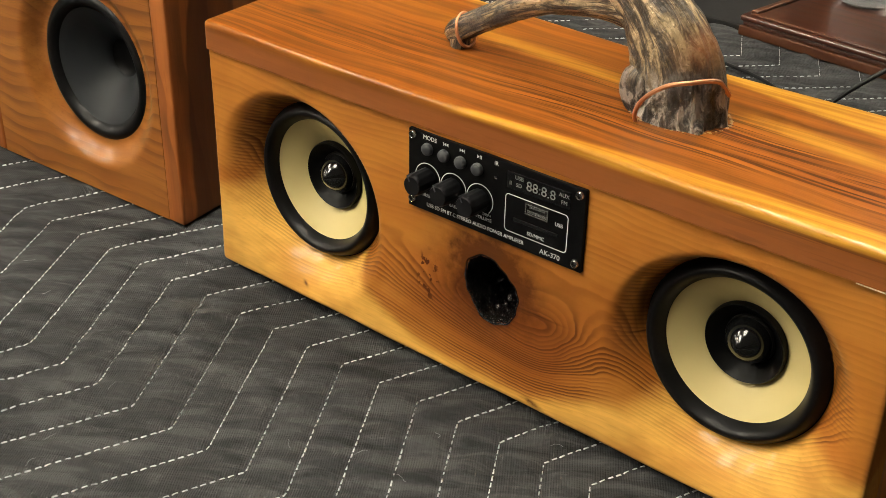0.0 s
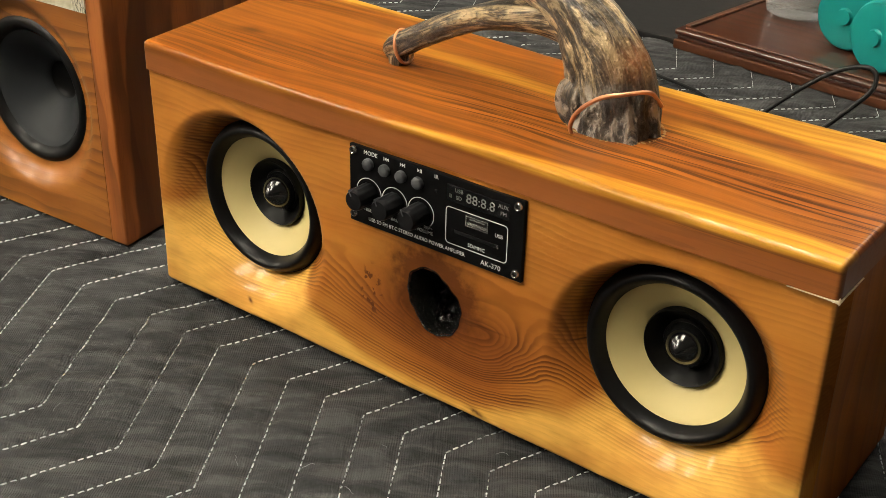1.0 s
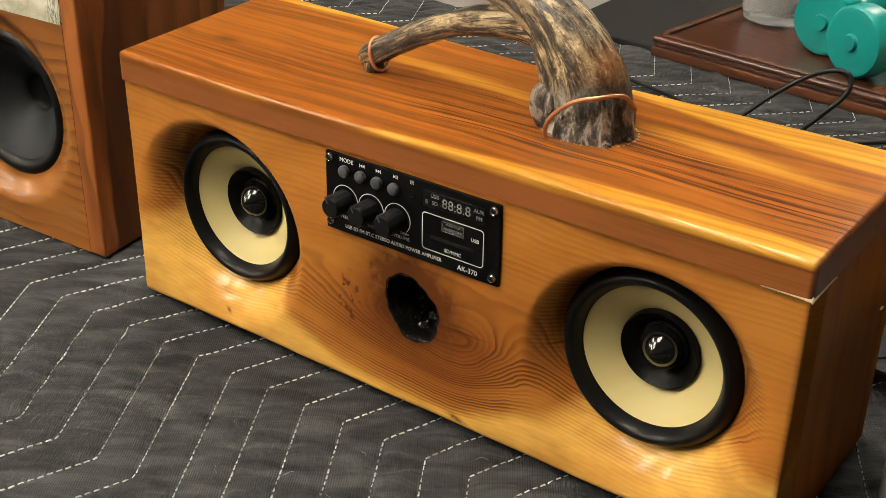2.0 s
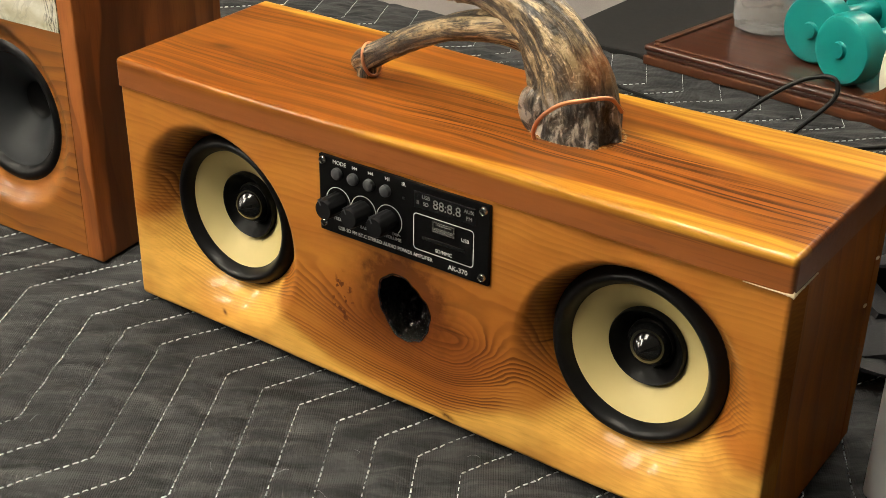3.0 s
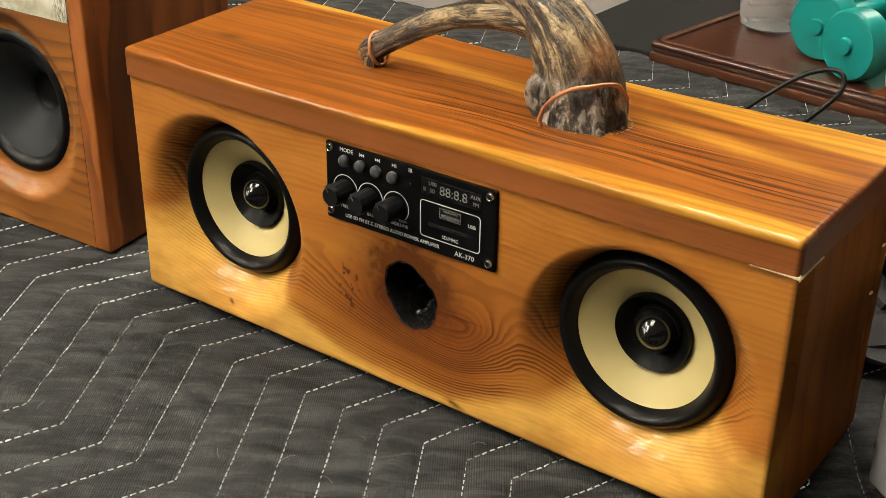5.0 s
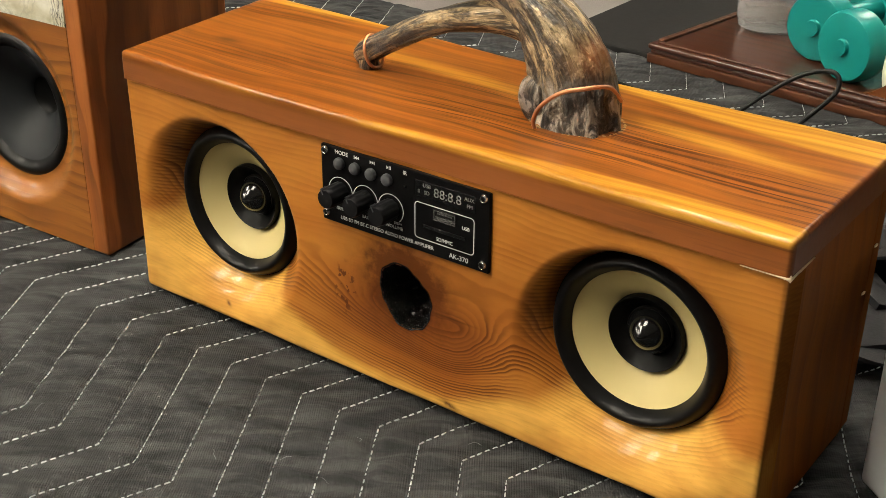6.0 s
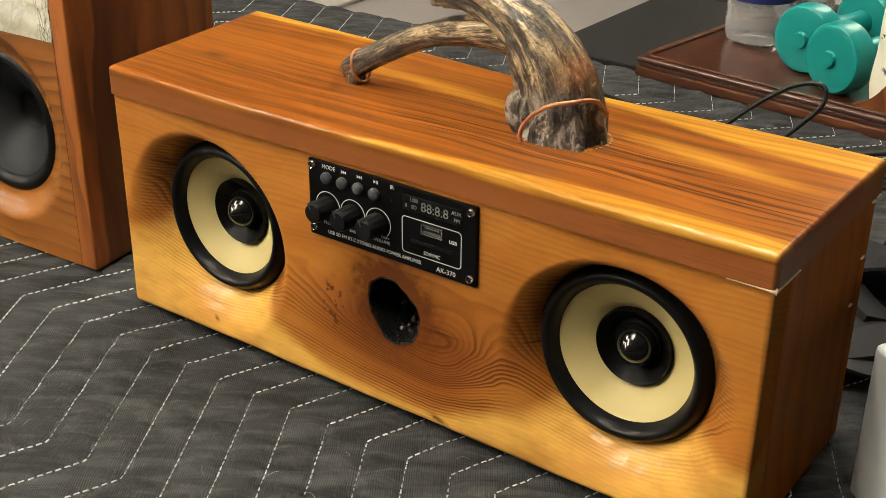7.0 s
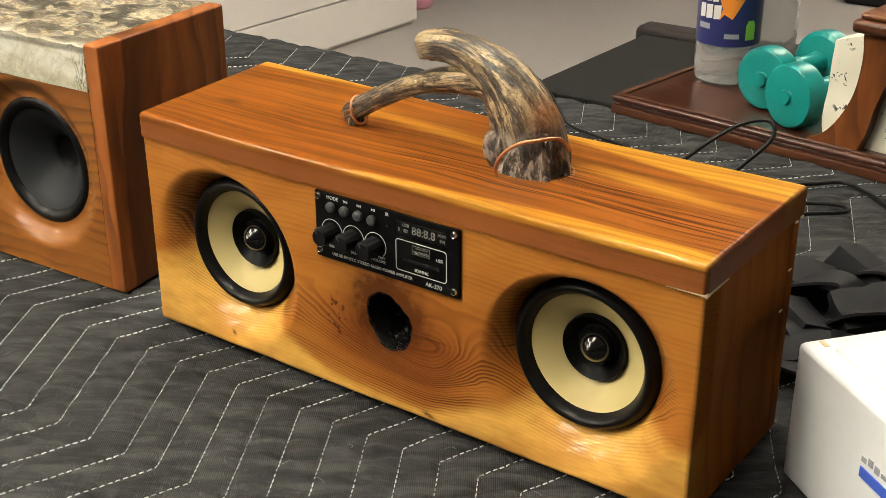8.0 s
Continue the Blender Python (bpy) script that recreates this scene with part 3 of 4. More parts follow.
def blanket():
    quilt = thing("moving_blanket", "black quilted moving blanket with white zigzag stitching", "blanket")
    xs = np.concatenate([np.linspace(-1.60, -1.0, 60)[:-1], np.linspace(-1.0, 0.50, 520), np.linspace(0.50, 1.03, 60)[1:]])
    ss = np.concatenate([np.linspace(-0.90, -0.43, 40)[:-1], np.linspace(-0.43, 0.745, 430), np.linspace(0.745, 1.1, 30)[1:]])
    gx, gs = np.meshgrid(xs, ss)
    y0, y1, r = -0.41, 0.722, 0.022
    far, near = np.maximum(gs - y1, 0), np.maximum(y0 - gs, 0)
    over = np.maximum(far, near)
    a = np.minimum(over / r, math.pi / 2)
    gy = np.clip(gs, y0, y1) + np.sign(gs) * r * np.sin(a) * (over > 0)
    gz = quilt_height(gx, gs) - r * (1 - np.cos(a)) - np.maximum(over - r * math.pi / 2, 0)
    n, m = len(xs), len(ss)
    verts = np.stack([gx, gy, gz], -1).reshape(-1, 3)
    i = np.arange(n * m).reshape(m, n)
    quads = np.stack([i[:-1, :-1], i[:-1, 1:], i[1:, 1:], i[1:, :-1]], -1).reshape(-1, 4)
    me = bpy.data.meshes.new("quilting")
    me.from_pydata(verts.tolist(), [], quads.tolist())
    me.materials.append(QUILT)
    me.polygons.foreach_set("use_smooth", [True] * len(me.polygons))
    top = new("quilting", me)
    top.parent = quilt
    part("backing", block(-1.60, 1.03, y0, y1, -0.0155, -0.0085, 0.003, 2), QUILT, quilt)
    # single stitches, each a small ridge of thread
    vs, fs = [], []
    for k in range(-31, 19):
        v = -0.36
        while v < 0.735:
            step = 0.0050 + random.uniform(-0.0003, 0.0003)
            ends = []
            for w in (v, v + 0.0037):
                x = float((np.interp(k, LINE_Q, LINE_X) - 0.13) * np.interp(w, FAN_V, FAN_S) + 0.13 + zig(np.array(w)))
                ends.append((x, w + 0.030 * x))
            v += step
            (ax, ay), (bx, by) = ends
            if not -1.0 < ax < 0.5 or math.hypot(bx - ax, by - ay) > 0.012 or -0.225 < ax < 0.225 and 0.01 < ay < 0.13:
                continue
            dx, dy = bx - ax, by - ay
            length = math.hypot(dx, dy)
            half = 0.00060 if v < 0.16 else 0.00026
            px, py = -dy / length * half, dx / length * half
            za, zb = (float(quilt_height(np.array(p[0]), np.array(p[1]))) for p in ends)
            o = len(vs)
            vs += [(ax + px, ay + py, za), (ax - px, ay - py, za), (bx - px, by - py, zb), (bx + px, by + py, zb),
                   (ax * 0.8 + bx * 0.2, ay * 0.8 + by * 0.2, za * 0.8 + zb * 0.2 + 0.0011), (ax * 0.2 + bx * 0.8, ay * 0.2 + by * 0.8, za * 0.2 + zb * 0.8 + 0.0011)]
            fs += [(o, o + 4, o + 5, o + 3), (o + 1, o + 2, o + 5, o + 4), (o, o + 1, o + 4), (o + 2, o + 3, o + 5)]
    st = bpy.data.meshes.new("stitching")
    st.from_pydata(vs, [], fs)
    st.materials.append(THREAD)
    ob = new("stitching", st)
    ob.parent = quilt
    tagged(ob, "white dashed zigzag stitching", kind="stuff")
    # stray fibres of lint
    fluff = bmesh.new()
    for k in range(60):
        x, y, a = random.uniform(-0.75, 0.35), random.uniform(-0.33, -0.01), random.uniform(0, 6.28)
        rows = []
        for q in range(7):
            a += random.uniform(-0.7, 0.7)
            x, y = x + 0.0014 * math.cos(a), y + 0.0014 * math.sin(a)
            rows.append((x, y, float(quilt_height(np.array(x), np.array(y))) + 0.0004, 0.00008))
        tube(rows, 3, bm=fluff)
    tagged(part("lint", fluff, GREYINK, quilt, "pale stray lint fibres"), kind="stuff")


blanket()


# ---------------------------------------------------------------- loudspeaker drivers
def driver(parent, at, cone, cap, inner, label, plug=True):
    """A round driver facing -y: flange, rubber surround, cone, inner cone and cap."""
    base = part("driver", lathe([(0.0480, 0.010), (0.0480, 0.004), (0.0510, 0.0036), (0.0532, 0.0040), (0.0536, 0.006), (0.0536, 0.012)], 80), RUBBER, parent, label)
    base.matrix_basis = at
    roll = [(0.0526 - 0.0114 * k / 14, 0.0036 - (0.0078 if plug else 0.0044) * math.sin(math.pi * k / 14) ** 0.8 + 0.0014 * k / 14) for k in range(15)]
    part("surround", lathe([(0.0529, 0.0045)] + roll + [(0.0405, 0.006)], 88), RUBBER, base, "black rubber surround")
    span, deep = (0.0198, 0.0140) if plug else (0.0268, 0.0215)
    prof = [(0.0412, 0.0042)] + [(0.0408 - span * k / 12, 0.0046 + deep * (k / 12) ** 1.15) for k in range(13)]
    part("cone", lathe(prof + [(0.0405 - span - 0.0003, 0.0065 + deep)], 80), cone, base)
    if plug:
        part("inner_cone", lathe([(0.0232, 0.0166), (0.0230, 0.0130), (0.0224, 0.0122), (0.0214, 0.0132), (0.0190, 0.0166), (0.0160, 0.0196), (0.0132, 0.0216), (0.0112, 0.0224), (0.0, 0.0227)], 64), inner, base, "black inner cone")
        part("cap_ring", lathe([(0.0142, 0.0214), (0.0142, 0.0190), (0.0136, 0.0182), (0.0127, 0.0188)], 48), CAPRING, base)
        bullet = [(0.0129 * (1 - (k / 16) ** 1.9) ** 0.86, 0.0184 - 0.0140 * k / 16) for k in range(16)] + [(0.0, 0.00425)]
        part("dust_cap", lathe([(0.0129, 0.0207)] + bullet, 64), cap, base, "glossy black bullet cap")
    else:
        part("dust_cap", lathe([(0.0145, 0.0265)] + [(0.0142 * math.cos(math.pi / 2 * k / 10), 0.0260 + 0.0060 * math.sin(math.pi / 2 * k / 10)) for k in range(11)], 48), cap, base, "dark inverted dust cap")
    return base


# ---------------------------------------------------------------- the wooden speaker with the antler handle
WID, HGT, DEP = 0.235, 0.180, 0.146
SEAM = 0.1605
LIFT = 0.0030
DRV = 0.150
DRZ = 0.0865
MID = -0.0022
HOLE = (0.0025, 0.0725)


def hole_radius(w):
    return 0.0192 + 0.0018 * math.sin(2 * w + 3.4) + 0.0009 * math.sin(3 * w + 0.5) + 0.0004 * math.sin(6 * w) + 0.0003 * math.sin(13 * w + 1) + 0.0024 * math.exp(-((w - 1.75) / 0.35) ** 2)


def scoop(x, z):
    """Depth of the carved bowls round the two drivers."""
    best = 0.0
    for cx in (MID - DRV, MID + DRV):
        dx, dz = x - cx, z - DRZ
        r = math.hypot(dx, dz)
        reach = 0.0200 - 0.0105 * (dz / (r + 1e-6)) - 0.003 * abs(dx) / (r + 1e-6) + 0.010 * max(dx * (1 if cx > 0 else -1), 0.0) / (r + 1e-6)
        t = min(max((r - 0.0525) / reach, 0.0), 1.0)
        best = max(best, 0.0200 * (1 - t) ** 1.75)
    return best


def front_panel(parent):
    ends = np.linspace(0.0, 0.0042, 9)
    xs = np.unique(np.concatenate([np.linspace(MID - WID, MID + WID, 235), MID - WID + ends, MID + WID - ends, np.linspace(-0.026, 0.030, 70)]))
    zs = np.unique(np.concatenate([np.linspace(LIFT, SEAM, 82), np.linspace(LIFT, LIFT + 0.0055, 10), np.linspace(0.048, 0.100, 62)]))
    bm = bmesh.new()
    edge = 0.0035
    grid = []
    for z in zs:
        row = []
        for x in xs:
            y = scoop(x, z)
            gap = WID - abs(x - MID)
            if gap < edge:
                y += edge - math.sqrt(max(edge ** 2 - (edge - gap) ** 2, 0.0))
            if z < LIFT + 0.005:
                y += 0.005 - math.sqrt(max(0.005 ** 2 - (0.005 + LIFT - z) ** 2, 0.0))
            y += 0.00025 * math.sin(x * 37 + z * 51) + 0.0002 * math.sin(x * 90 - z * 70)
            row.append(bm.verts.new((x, y, z)))
        grid.append(row)
    for j in range(len(zs) - 1):
        for i in range(len(xs) - 1):
            x, z = (xs[i] + xs[i + 1]) / 2, (zs[j] + zs[j + 1]) / 2
            if min(math.hypot(x - MID - DRV, z - DRZ), math.hypot(x - MID + DRV, z - DRZ)) < 0.0480:
                continue
            w = math.atan2(z - HOLE[1], x - HOLE[0])
            if math.hypot(x - HOLE[0], z - HOLE[1]) < hole_radius(w) * 0.99:
                continue
            if abs(x - 0.0015) < 0.056 and abs(z - 0.1335) < 0.021:
                continue
            bm.faces.new((grid[j][i], grid[j][i + 1], grid[j + 1][i + 1], grid[j + 1][i]))
    # return along the outer edge, to the board's thickness
    rim = [grid[0][i] for i in range(len(xs))] + [grid[j][-1] for j in range(1, len(zs))] + [grid[-1][i] for i in range(len(xs) - 2, -1, -1)] + [grid[j][0] for j in range(len(zs) - 2, 0, -1)]
    back = [bm.verts.new((v.co.x, 0.020, v.co.z)) for v in rim]
    for i in range(len(rim)):
        j = (i + 1) % len(rim)
        bm.faces.new((rim[i], rim[j], back[j], back[i]))
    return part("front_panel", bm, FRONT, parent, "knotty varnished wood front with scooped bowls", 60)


def knot_hole(parent):
    bm = bmesh.new()
    n, rings = 96, []
    for scale, y, wob in ((1.05, 0.0006, 0), (1.03, -0.0007, 0.02), (0.99, -0.0004, 0.03), (0.965, 0.002, 0.05), (0.95, 0.005, 0.08), (0.94, 0.009, 0.12), (0.92, 0.012, 0.22), (0.90, 0.015, 0.28), (0.87, 0.018, 0.34), (0.83, 0.022, 0.36), (0.76, 0.026, 0.4), (0.66, 0.030, 0.42), (0.50, 0.034, 0.42), (0.25, 0.038, 0.4)):
        ring = []
        for k in range(n):
            w = 2 * math.pi * k / n
            q = noise.noise(Vector((math.cos(w) * 4.5, math.sin(w) * 4.5, y * 330)))
            r = hole_radius(w) * (scale + 0.45 * wob * q + 0.25 * wob * noise.noise(Vector((math.cos(w) * 11, math.sin(w) * 11, y * 900))))
            ring.append(bm.verts.new((HOLE[0] + r * math.cos(w), y + 0.006 * wob * q, HOLE[1] + r * math.sin(w))))
        rings.append(ring)
    for p, q in zip(rings, rings[1:]):
        for k in range(n):
            j = (k + 1) % n
            bm.faces.new((p[k], p[j], q[j], q[k]))
    bm.faces.new(rings[-1])
    return part("bass_port", bm, TAR, parent, "ragged knot hole lined with glossy black resin", 50)


def control_panel(parent):
    plate = part("control_panel", block(-0.0600, 0.0630, -0.0022, 0.004, 0.1085, 0.1578, 0.0008, 2), PANEL, parent, "black amplifier faceplate with white print")
    screw = lathe([(0.0, -0.0010), (0.0012, -0.0011), (0.0020, -0.0016), (0.0026, -0.0006), (0.0027, 0.0006)], 20)
    screw.transform(pose(-0.0565, -0.0022, 0.1545))
    s = part("screw", screw, STEEL, plate, "small steel crosshead screw")
    for dx, dz in ((0.1155, -0.0005), (0.0, -0.0405), (0.1155, -0.0412)):
        twin(s, pose(dx, 0, dz))
    cross = block(-0.0571 - 0.0010, -0.0559 + 0.0006, -0.0040, -0.0036, 0.1542, 0.1548)
    block(-0.0568, -0.0562, -0.0040, -0.0036, 0.1530, 0.1560, bm=cross)
    slot0 = part("screw_slot", cross, PLASTIC, plate)
    for dx, dz in ((0.1155, -0.0005), (0.0, -0.0405), (0.1155, -0.0412)):
        twin(slot0, pose(dx, 0, dz))
    b = part("button", lathe([(0.0, -0.0030), (0.0024, -0.0029), (0.0034, -0.0022), (0.0037, -0.0010), (0.0037, 0.0005), (0.0044, 0.0007)], 28, pose(-0.0450, -0.0024, 0.1485)), BUTTON, plate, "round grey rubber button")
    for k in (1, 2, 3):
        twin(b, pose(0.0121 * k, 0, -0.0003 * k))
    # knobs: fluted barrels with a pointer line
    kn = bmesh.new()
    n, rings = 48, []
    for r, y in ((0.0067, 0.0), (0.0067, -0.0100), (0.0062, -0.0132), (0.0056, -0.0142), (0.0, -0.0142)):
        if r == 0.0:
            rings.append([kn.verts.new((0, y, 0))])
            continue
        ring = []
        for k in range(n):
            w = 2 * math.pi * k / n
            rr = r - (0.00028 if (k % 4) < 2 and y > -0.0125 else 0.0)
            ring.append(kn.verts.new((rr * math.cos(w), y, rr * math.sin(w))))
        rings.append(ring)
    for p, q in zip(rings, rings[1:]):
        for k in range(n):
            j = (k + 1) % n
            kn.faces.new((p[k], p[j], q[0]) if len(q) == 1 else (p[k], p[j], q[j], q[k]))
    mark = block(-0.0004, 0.0004, -0.0145, -0.0098, 0.0030, 0.0070)
    for f in mark.faces:
        f.material_index = 1
    merge(kn, mark)
    kn.transform(pose(-0.0450, -0.0024, 0.1300, 0, -28, 0))
    k0 = part("knob", kn, [PLASTIC, BUTTON], plate, "black fluted knob", 40)
    arc = bmesh.new()
    steps = 40
    inner, outer = [], []
    for k in range(steps + 1):
        w = radians(205 - 250 * k / steps)
        inner.append(arc.verts.new((-0.0450 + 0.0090 * math.cos(w), -0.00235, 0.1300 + 0.0090 * math.sin(w))))
        outer.append(arc.verts.new((-0.0450 + 0.0095 * math.cos(w), -0.00235, 0.1300 + 0.0095 * math.sin(w))))
    for k in range(steps):
        arc.faces.new((inner[k], inner[k + 1], outer[k + 1], outer[k]))
    a0 = part("dial_arc", arc, INK, plate)
    for k in (1, 2):
        twin(k0, pose(0.0192 * k, 0, -0.0002 * k))
        twin(a0, pose(0.0192 * k, 0, -0.0002 * k))
    # smoked display and its legends
    part("display", block(0.0115, 0.0537, -0.0026, 0.0, 0.1432, 0.1535, 0.0003, 1), SMOKE, plate, "smoked display window")
    lettering("88:8.8", 0.0080, 0.0345, 0.1483, plate, DIMINK, -0.00275, 1.0)
    for body, x, z in (("USB", 0.0200, 0.1510), ("SD", 0.0200, 0.1468), ("AUX", 0.0495, 0.1506), ("FM", 0.0498, 0.1465), ("II", 0.0143, 0.1468)):
        lettering(body, 0.0033, x, z, plate, DIMINK, -0.00275)
    for body, x, z, size in (("MODE", -0.0437, 0.1551, 0.0036), ("IR", 0.0040, 0.1549, 0.0034), ("TREBLE", -0.0445, 0.1189, 0.0028), ("BASS", -0.0255, 0.1188, 0.0028),
                             ("/VOLUME", -0.0040, 0.1187, 0.0030), ("DISP+", -0.0012, 0.1215, 0.0024), ("USB", 0.0472, 0.1322, 0.0031), ("SD/MMC", 0.0325, 0.1201, 0.0031), ("AK-370", 0.0425, 0.1125, 0.0043)):
        lettering(body, size, x, z, plate)
    lettering("USB SD FM BT.C STEREO AUDIO POWER AMPLIFIER", 0.0033, -0.0103, 0.1132, plate, None, -0.0024, 0.93)

    def arrows(x, kinds):
        bm = bmesh.new()
        for off, kind in kinds:
            h, w = 0.0011, 0.0016
            pts = {"l": [(w, -h), (w, h), (0, 0)], "r": [(0, -h), (w, 0), (0, h)], "b": [(0, -h), (0.0005, -h), (0.0005, h), (0, h)]}[kind]
            bm.faces.new([bm.verts.new((x + off + px, -0.00235, 0.1551 + pz)) for px, pz in pts])
        part("icon", bm, INK, plate)

    arrows(-0.0340, ((0, "b"), (0.0006, "l"), (0.0022, "l")))
    arrows(-0.0220, ((0, "r"), (0.0016, "r"), (0.0032, "b")))
    arrows(-0.0095, ((0, "r"), (0.0018, "b"), (0.0027, "b")))
    # white frame round the sockets
    fr = bmesh.new()
    for grow in (0.0, 0.00055):
        loop = []
        for cx, cz, a0deg in ((0.0505, 0.1375, 0), (0.0135, 0.1375, 90), (0.0135, 0.1195, 180), (0.0505, 0.1195, 270)):
            for k in range(7):
                w = radians(a0deg + 15 * k)
                loop.append(fr.verts.new((cx + (0.0020 + grow) * math.cos(w), -0.00235, cz + (0.0020 + grow) * math.sin(w))))
        if grow == 0.0:
            inside = loop
    for k in range(len(loop)):
        j = (k + 1) % len(loop)
        fr.faces.new((inside[k], inside[j], loop[j], loop[k]))
    part("socket_frame", fr, INK, plate)
    usb = bmesh.new()
    for x0, x1, z0, z1 in ((0.0250, 0.0402, 0.1376, 0.1383), (0.0250, 0.0402, 0.1317, 0.1324), (0.0250, 0.0257, 0.1324, 0.1376), (0.0395, 0.0402, 0.1324, 0.1376)):
        block(x0, x1, -0.0030, 0.002, z0, z1, bm=usb)
    block(0.0262, 0.0390, -0.0027, 0.002, 0.1328, 0.1345, bm=usb)
    block(0.0275, 0.0377, -0.0026, 0.002, 0.1360, 0.1370, bm=usb)
    part("usb_socket", usb, STEEL, plate, "bright metal socket")
    part("usb_cavity", block(0.0257, 0.0395, -0.00245, -0.0020, 0.1324, 0.1376), CAP, plate)
    part("card_slot", block(0.0170, 0.0470, -0.00255, -0.0020, 0.1245, 0.1268, 0.0002, 1), CAP, plate, "dark memory card slot")
    part("infrared_window", block(0.0030, 0.0050, -0.0028, -0.002, 0.1455, 0.1475, 0.0003, 1), CAP, plate)
    return plate


def antler_rough(t, w, c):
    v = Vector((c.x * 26 + math.cos(w) * 1.3, c.z * 26 + math.sin(w) * 1.3, c.y * 26 + w * 0.4))
    ridge = noise.noise(Vector((math.cos(w) * 3.4, math.sin(w) * 3.4, t * 3.0 + c.x * 9)))
    flute = 0.0
    if c.x > 0.03 and c.z < 0.215:
        k = min((0.215 - c.z) / 0.025, 1.0)
        flute = k * (0.055 * math.sin(5 * w + 0.8) + 0.045 * math.sin(8 * w + 2.0 + c.z * 60) + 0.03 * math.sin(13 * w))
    return 1.0 + flute + 0.15 * noise.noise(v) + 0.12 * ridge + 0.05 * noise.noise(v * 2.7) + 0.04 * noise.noise(v * 6.0)


def handle(parent):
    trunk = [(0.0715, 0.0720, 0.1765, 0.0285), (0.0712, 0.0720, 0.1810, 0.0278), (0.0700, 0.0720, 0.1900, 0.0262), (0.0682, 0.0720, 0.2010, 0.0254), (0.0648, 0.0720, 0.2110, 0.0244), (0.0585, 0.0720, 0.2225, 0.0222),
             (0.0480, 0.0720, 0.2340, 0.0190), (0.0340, 0.0720, 0.2430, 0.0162), (0.0190, 0.0720, 0.2490, 0.0138), (0.0040, 0.0715, 0.2525, 0.0122), (-0.0070, 0.0710, 0.2522, 0.0114), (-0.0140, 0.0708, 0.2510, 0.0110), (-0.0166, 0.0708, 0.2500, 0.0098), (-0.0150, 0.0708, 0.2502, 0.0060), (-0.0140, 0.0708, 0.2504, 0.0020)]
    bm = tube(spline(trunk, 120), 56, antler_rough, flat=0.84)
    tine = [(0.0560, 0.0740, 0.2290, 0.0130), (0.0400, 0.0730, 0.2318, 0.0120), (0.0240, 0.0725, 0.2322, 0.0106), (0.0050, 0.0720, 0.2295, 0.0092), (-0.0200, 0.0725, 0.2235, 0.0080), (-0.0450, 0.0730, 0.2130, 0.0075),
            (-0.0680, 0.0740, 0.2010, 0.0076), (-0.0820, 0.0745, 0.1930, 0.0080), (-0.0900, 0.0750, 0.1880, 0.0072), (-0.0945, 0.0750, 0.1850, 0.0045)]
    tube(spline(tine, 90), 32, antler_rough, bm=bm)
    burr = [(0.0560, 0.0620, 0.1820, 0.0060), (0.0530, 0.0620, 0.1860, 0.0090), (0.0505, 0.0620, 0.1930, 0.0100), (0.0500, 0.0625, 0.2000, 0.0092), (0.0510, 0.0630, 0.2055, 0.0050)]
    tube(spline(burr, 30), 26, antler_rough, bm=bm)
    foot = [(-0.0865, 0.0745, 0.1785, 0.0062), (-0.0855, 0.0745, 0.1850, 0.0064), (-0.0830, 0.0745, 0.1920, 0.0050)]
    tube(spline(foot, 10), 20, antler_rough, bm=bm)
    for v in bm.verts:
        v.co.z = max(v.co.z, 0.1785)
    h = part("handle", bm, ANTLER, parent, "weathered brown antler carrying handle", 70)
    # copper wires that bind it to the lid
    bend = [(0.0590, 0.0465, 0.1800), (0.0585, 0.0450, 0.1850), (0.0620, 0.0440, 0.1930), (0.0690, 0.0435, 0.2005), (0.0780, 0.0445, 0.2065), (0.0870, 0.0500, 0.2085), (0.0925, 0.0590, 0.2085), (0.0945, 0.0670, 0.2060), (0.0940, 0.0740, 0.2010), (0.0945, 0.0800, 0.1950)]
    ring = [tuple(p) + (0.00125,) for p in spline(bend, 60)]
    part("copper_wire", tube(ring, 10), COPPER, h, "bent copper wire binding")
    band = []
    for k in range(33):
        w = 2 * math.pi * k / 32
        band.append((-0.0815 - 0.0030 * math.cos(w), 0.0745 + 0.0086 * math.sin(w), 0.1912 + 0.0100 * math.cos(w), 0.0011))
    part("copper_wire", tube(band, 8, caps=False), COPPER, h, "bent copper wire binding")
    rag = bmesh.new()
    for k in range(70):
        w = 2 * math.pi * k / 70 + random.uniform(-0.03, 0.03)
        r = random.uniform(0.0006, 0.0012)
        p = Vector((0.0712 + 0.0285 * math.cos(w), 0.0720 - 0.0240 * math.sin(w), 0.1798))
        m = Matrix.Translation(p) @ Matrix.Diagonal((r * random.uniform(0.8, 1.8), r, r * 0.8, 1))
        bmesh.ops.create_icosphere(rag, subdivisions=1, radius=1.0, matrix=m)
    part("glue_bead", rag, GLUE, h, "dried tan glue round the base")


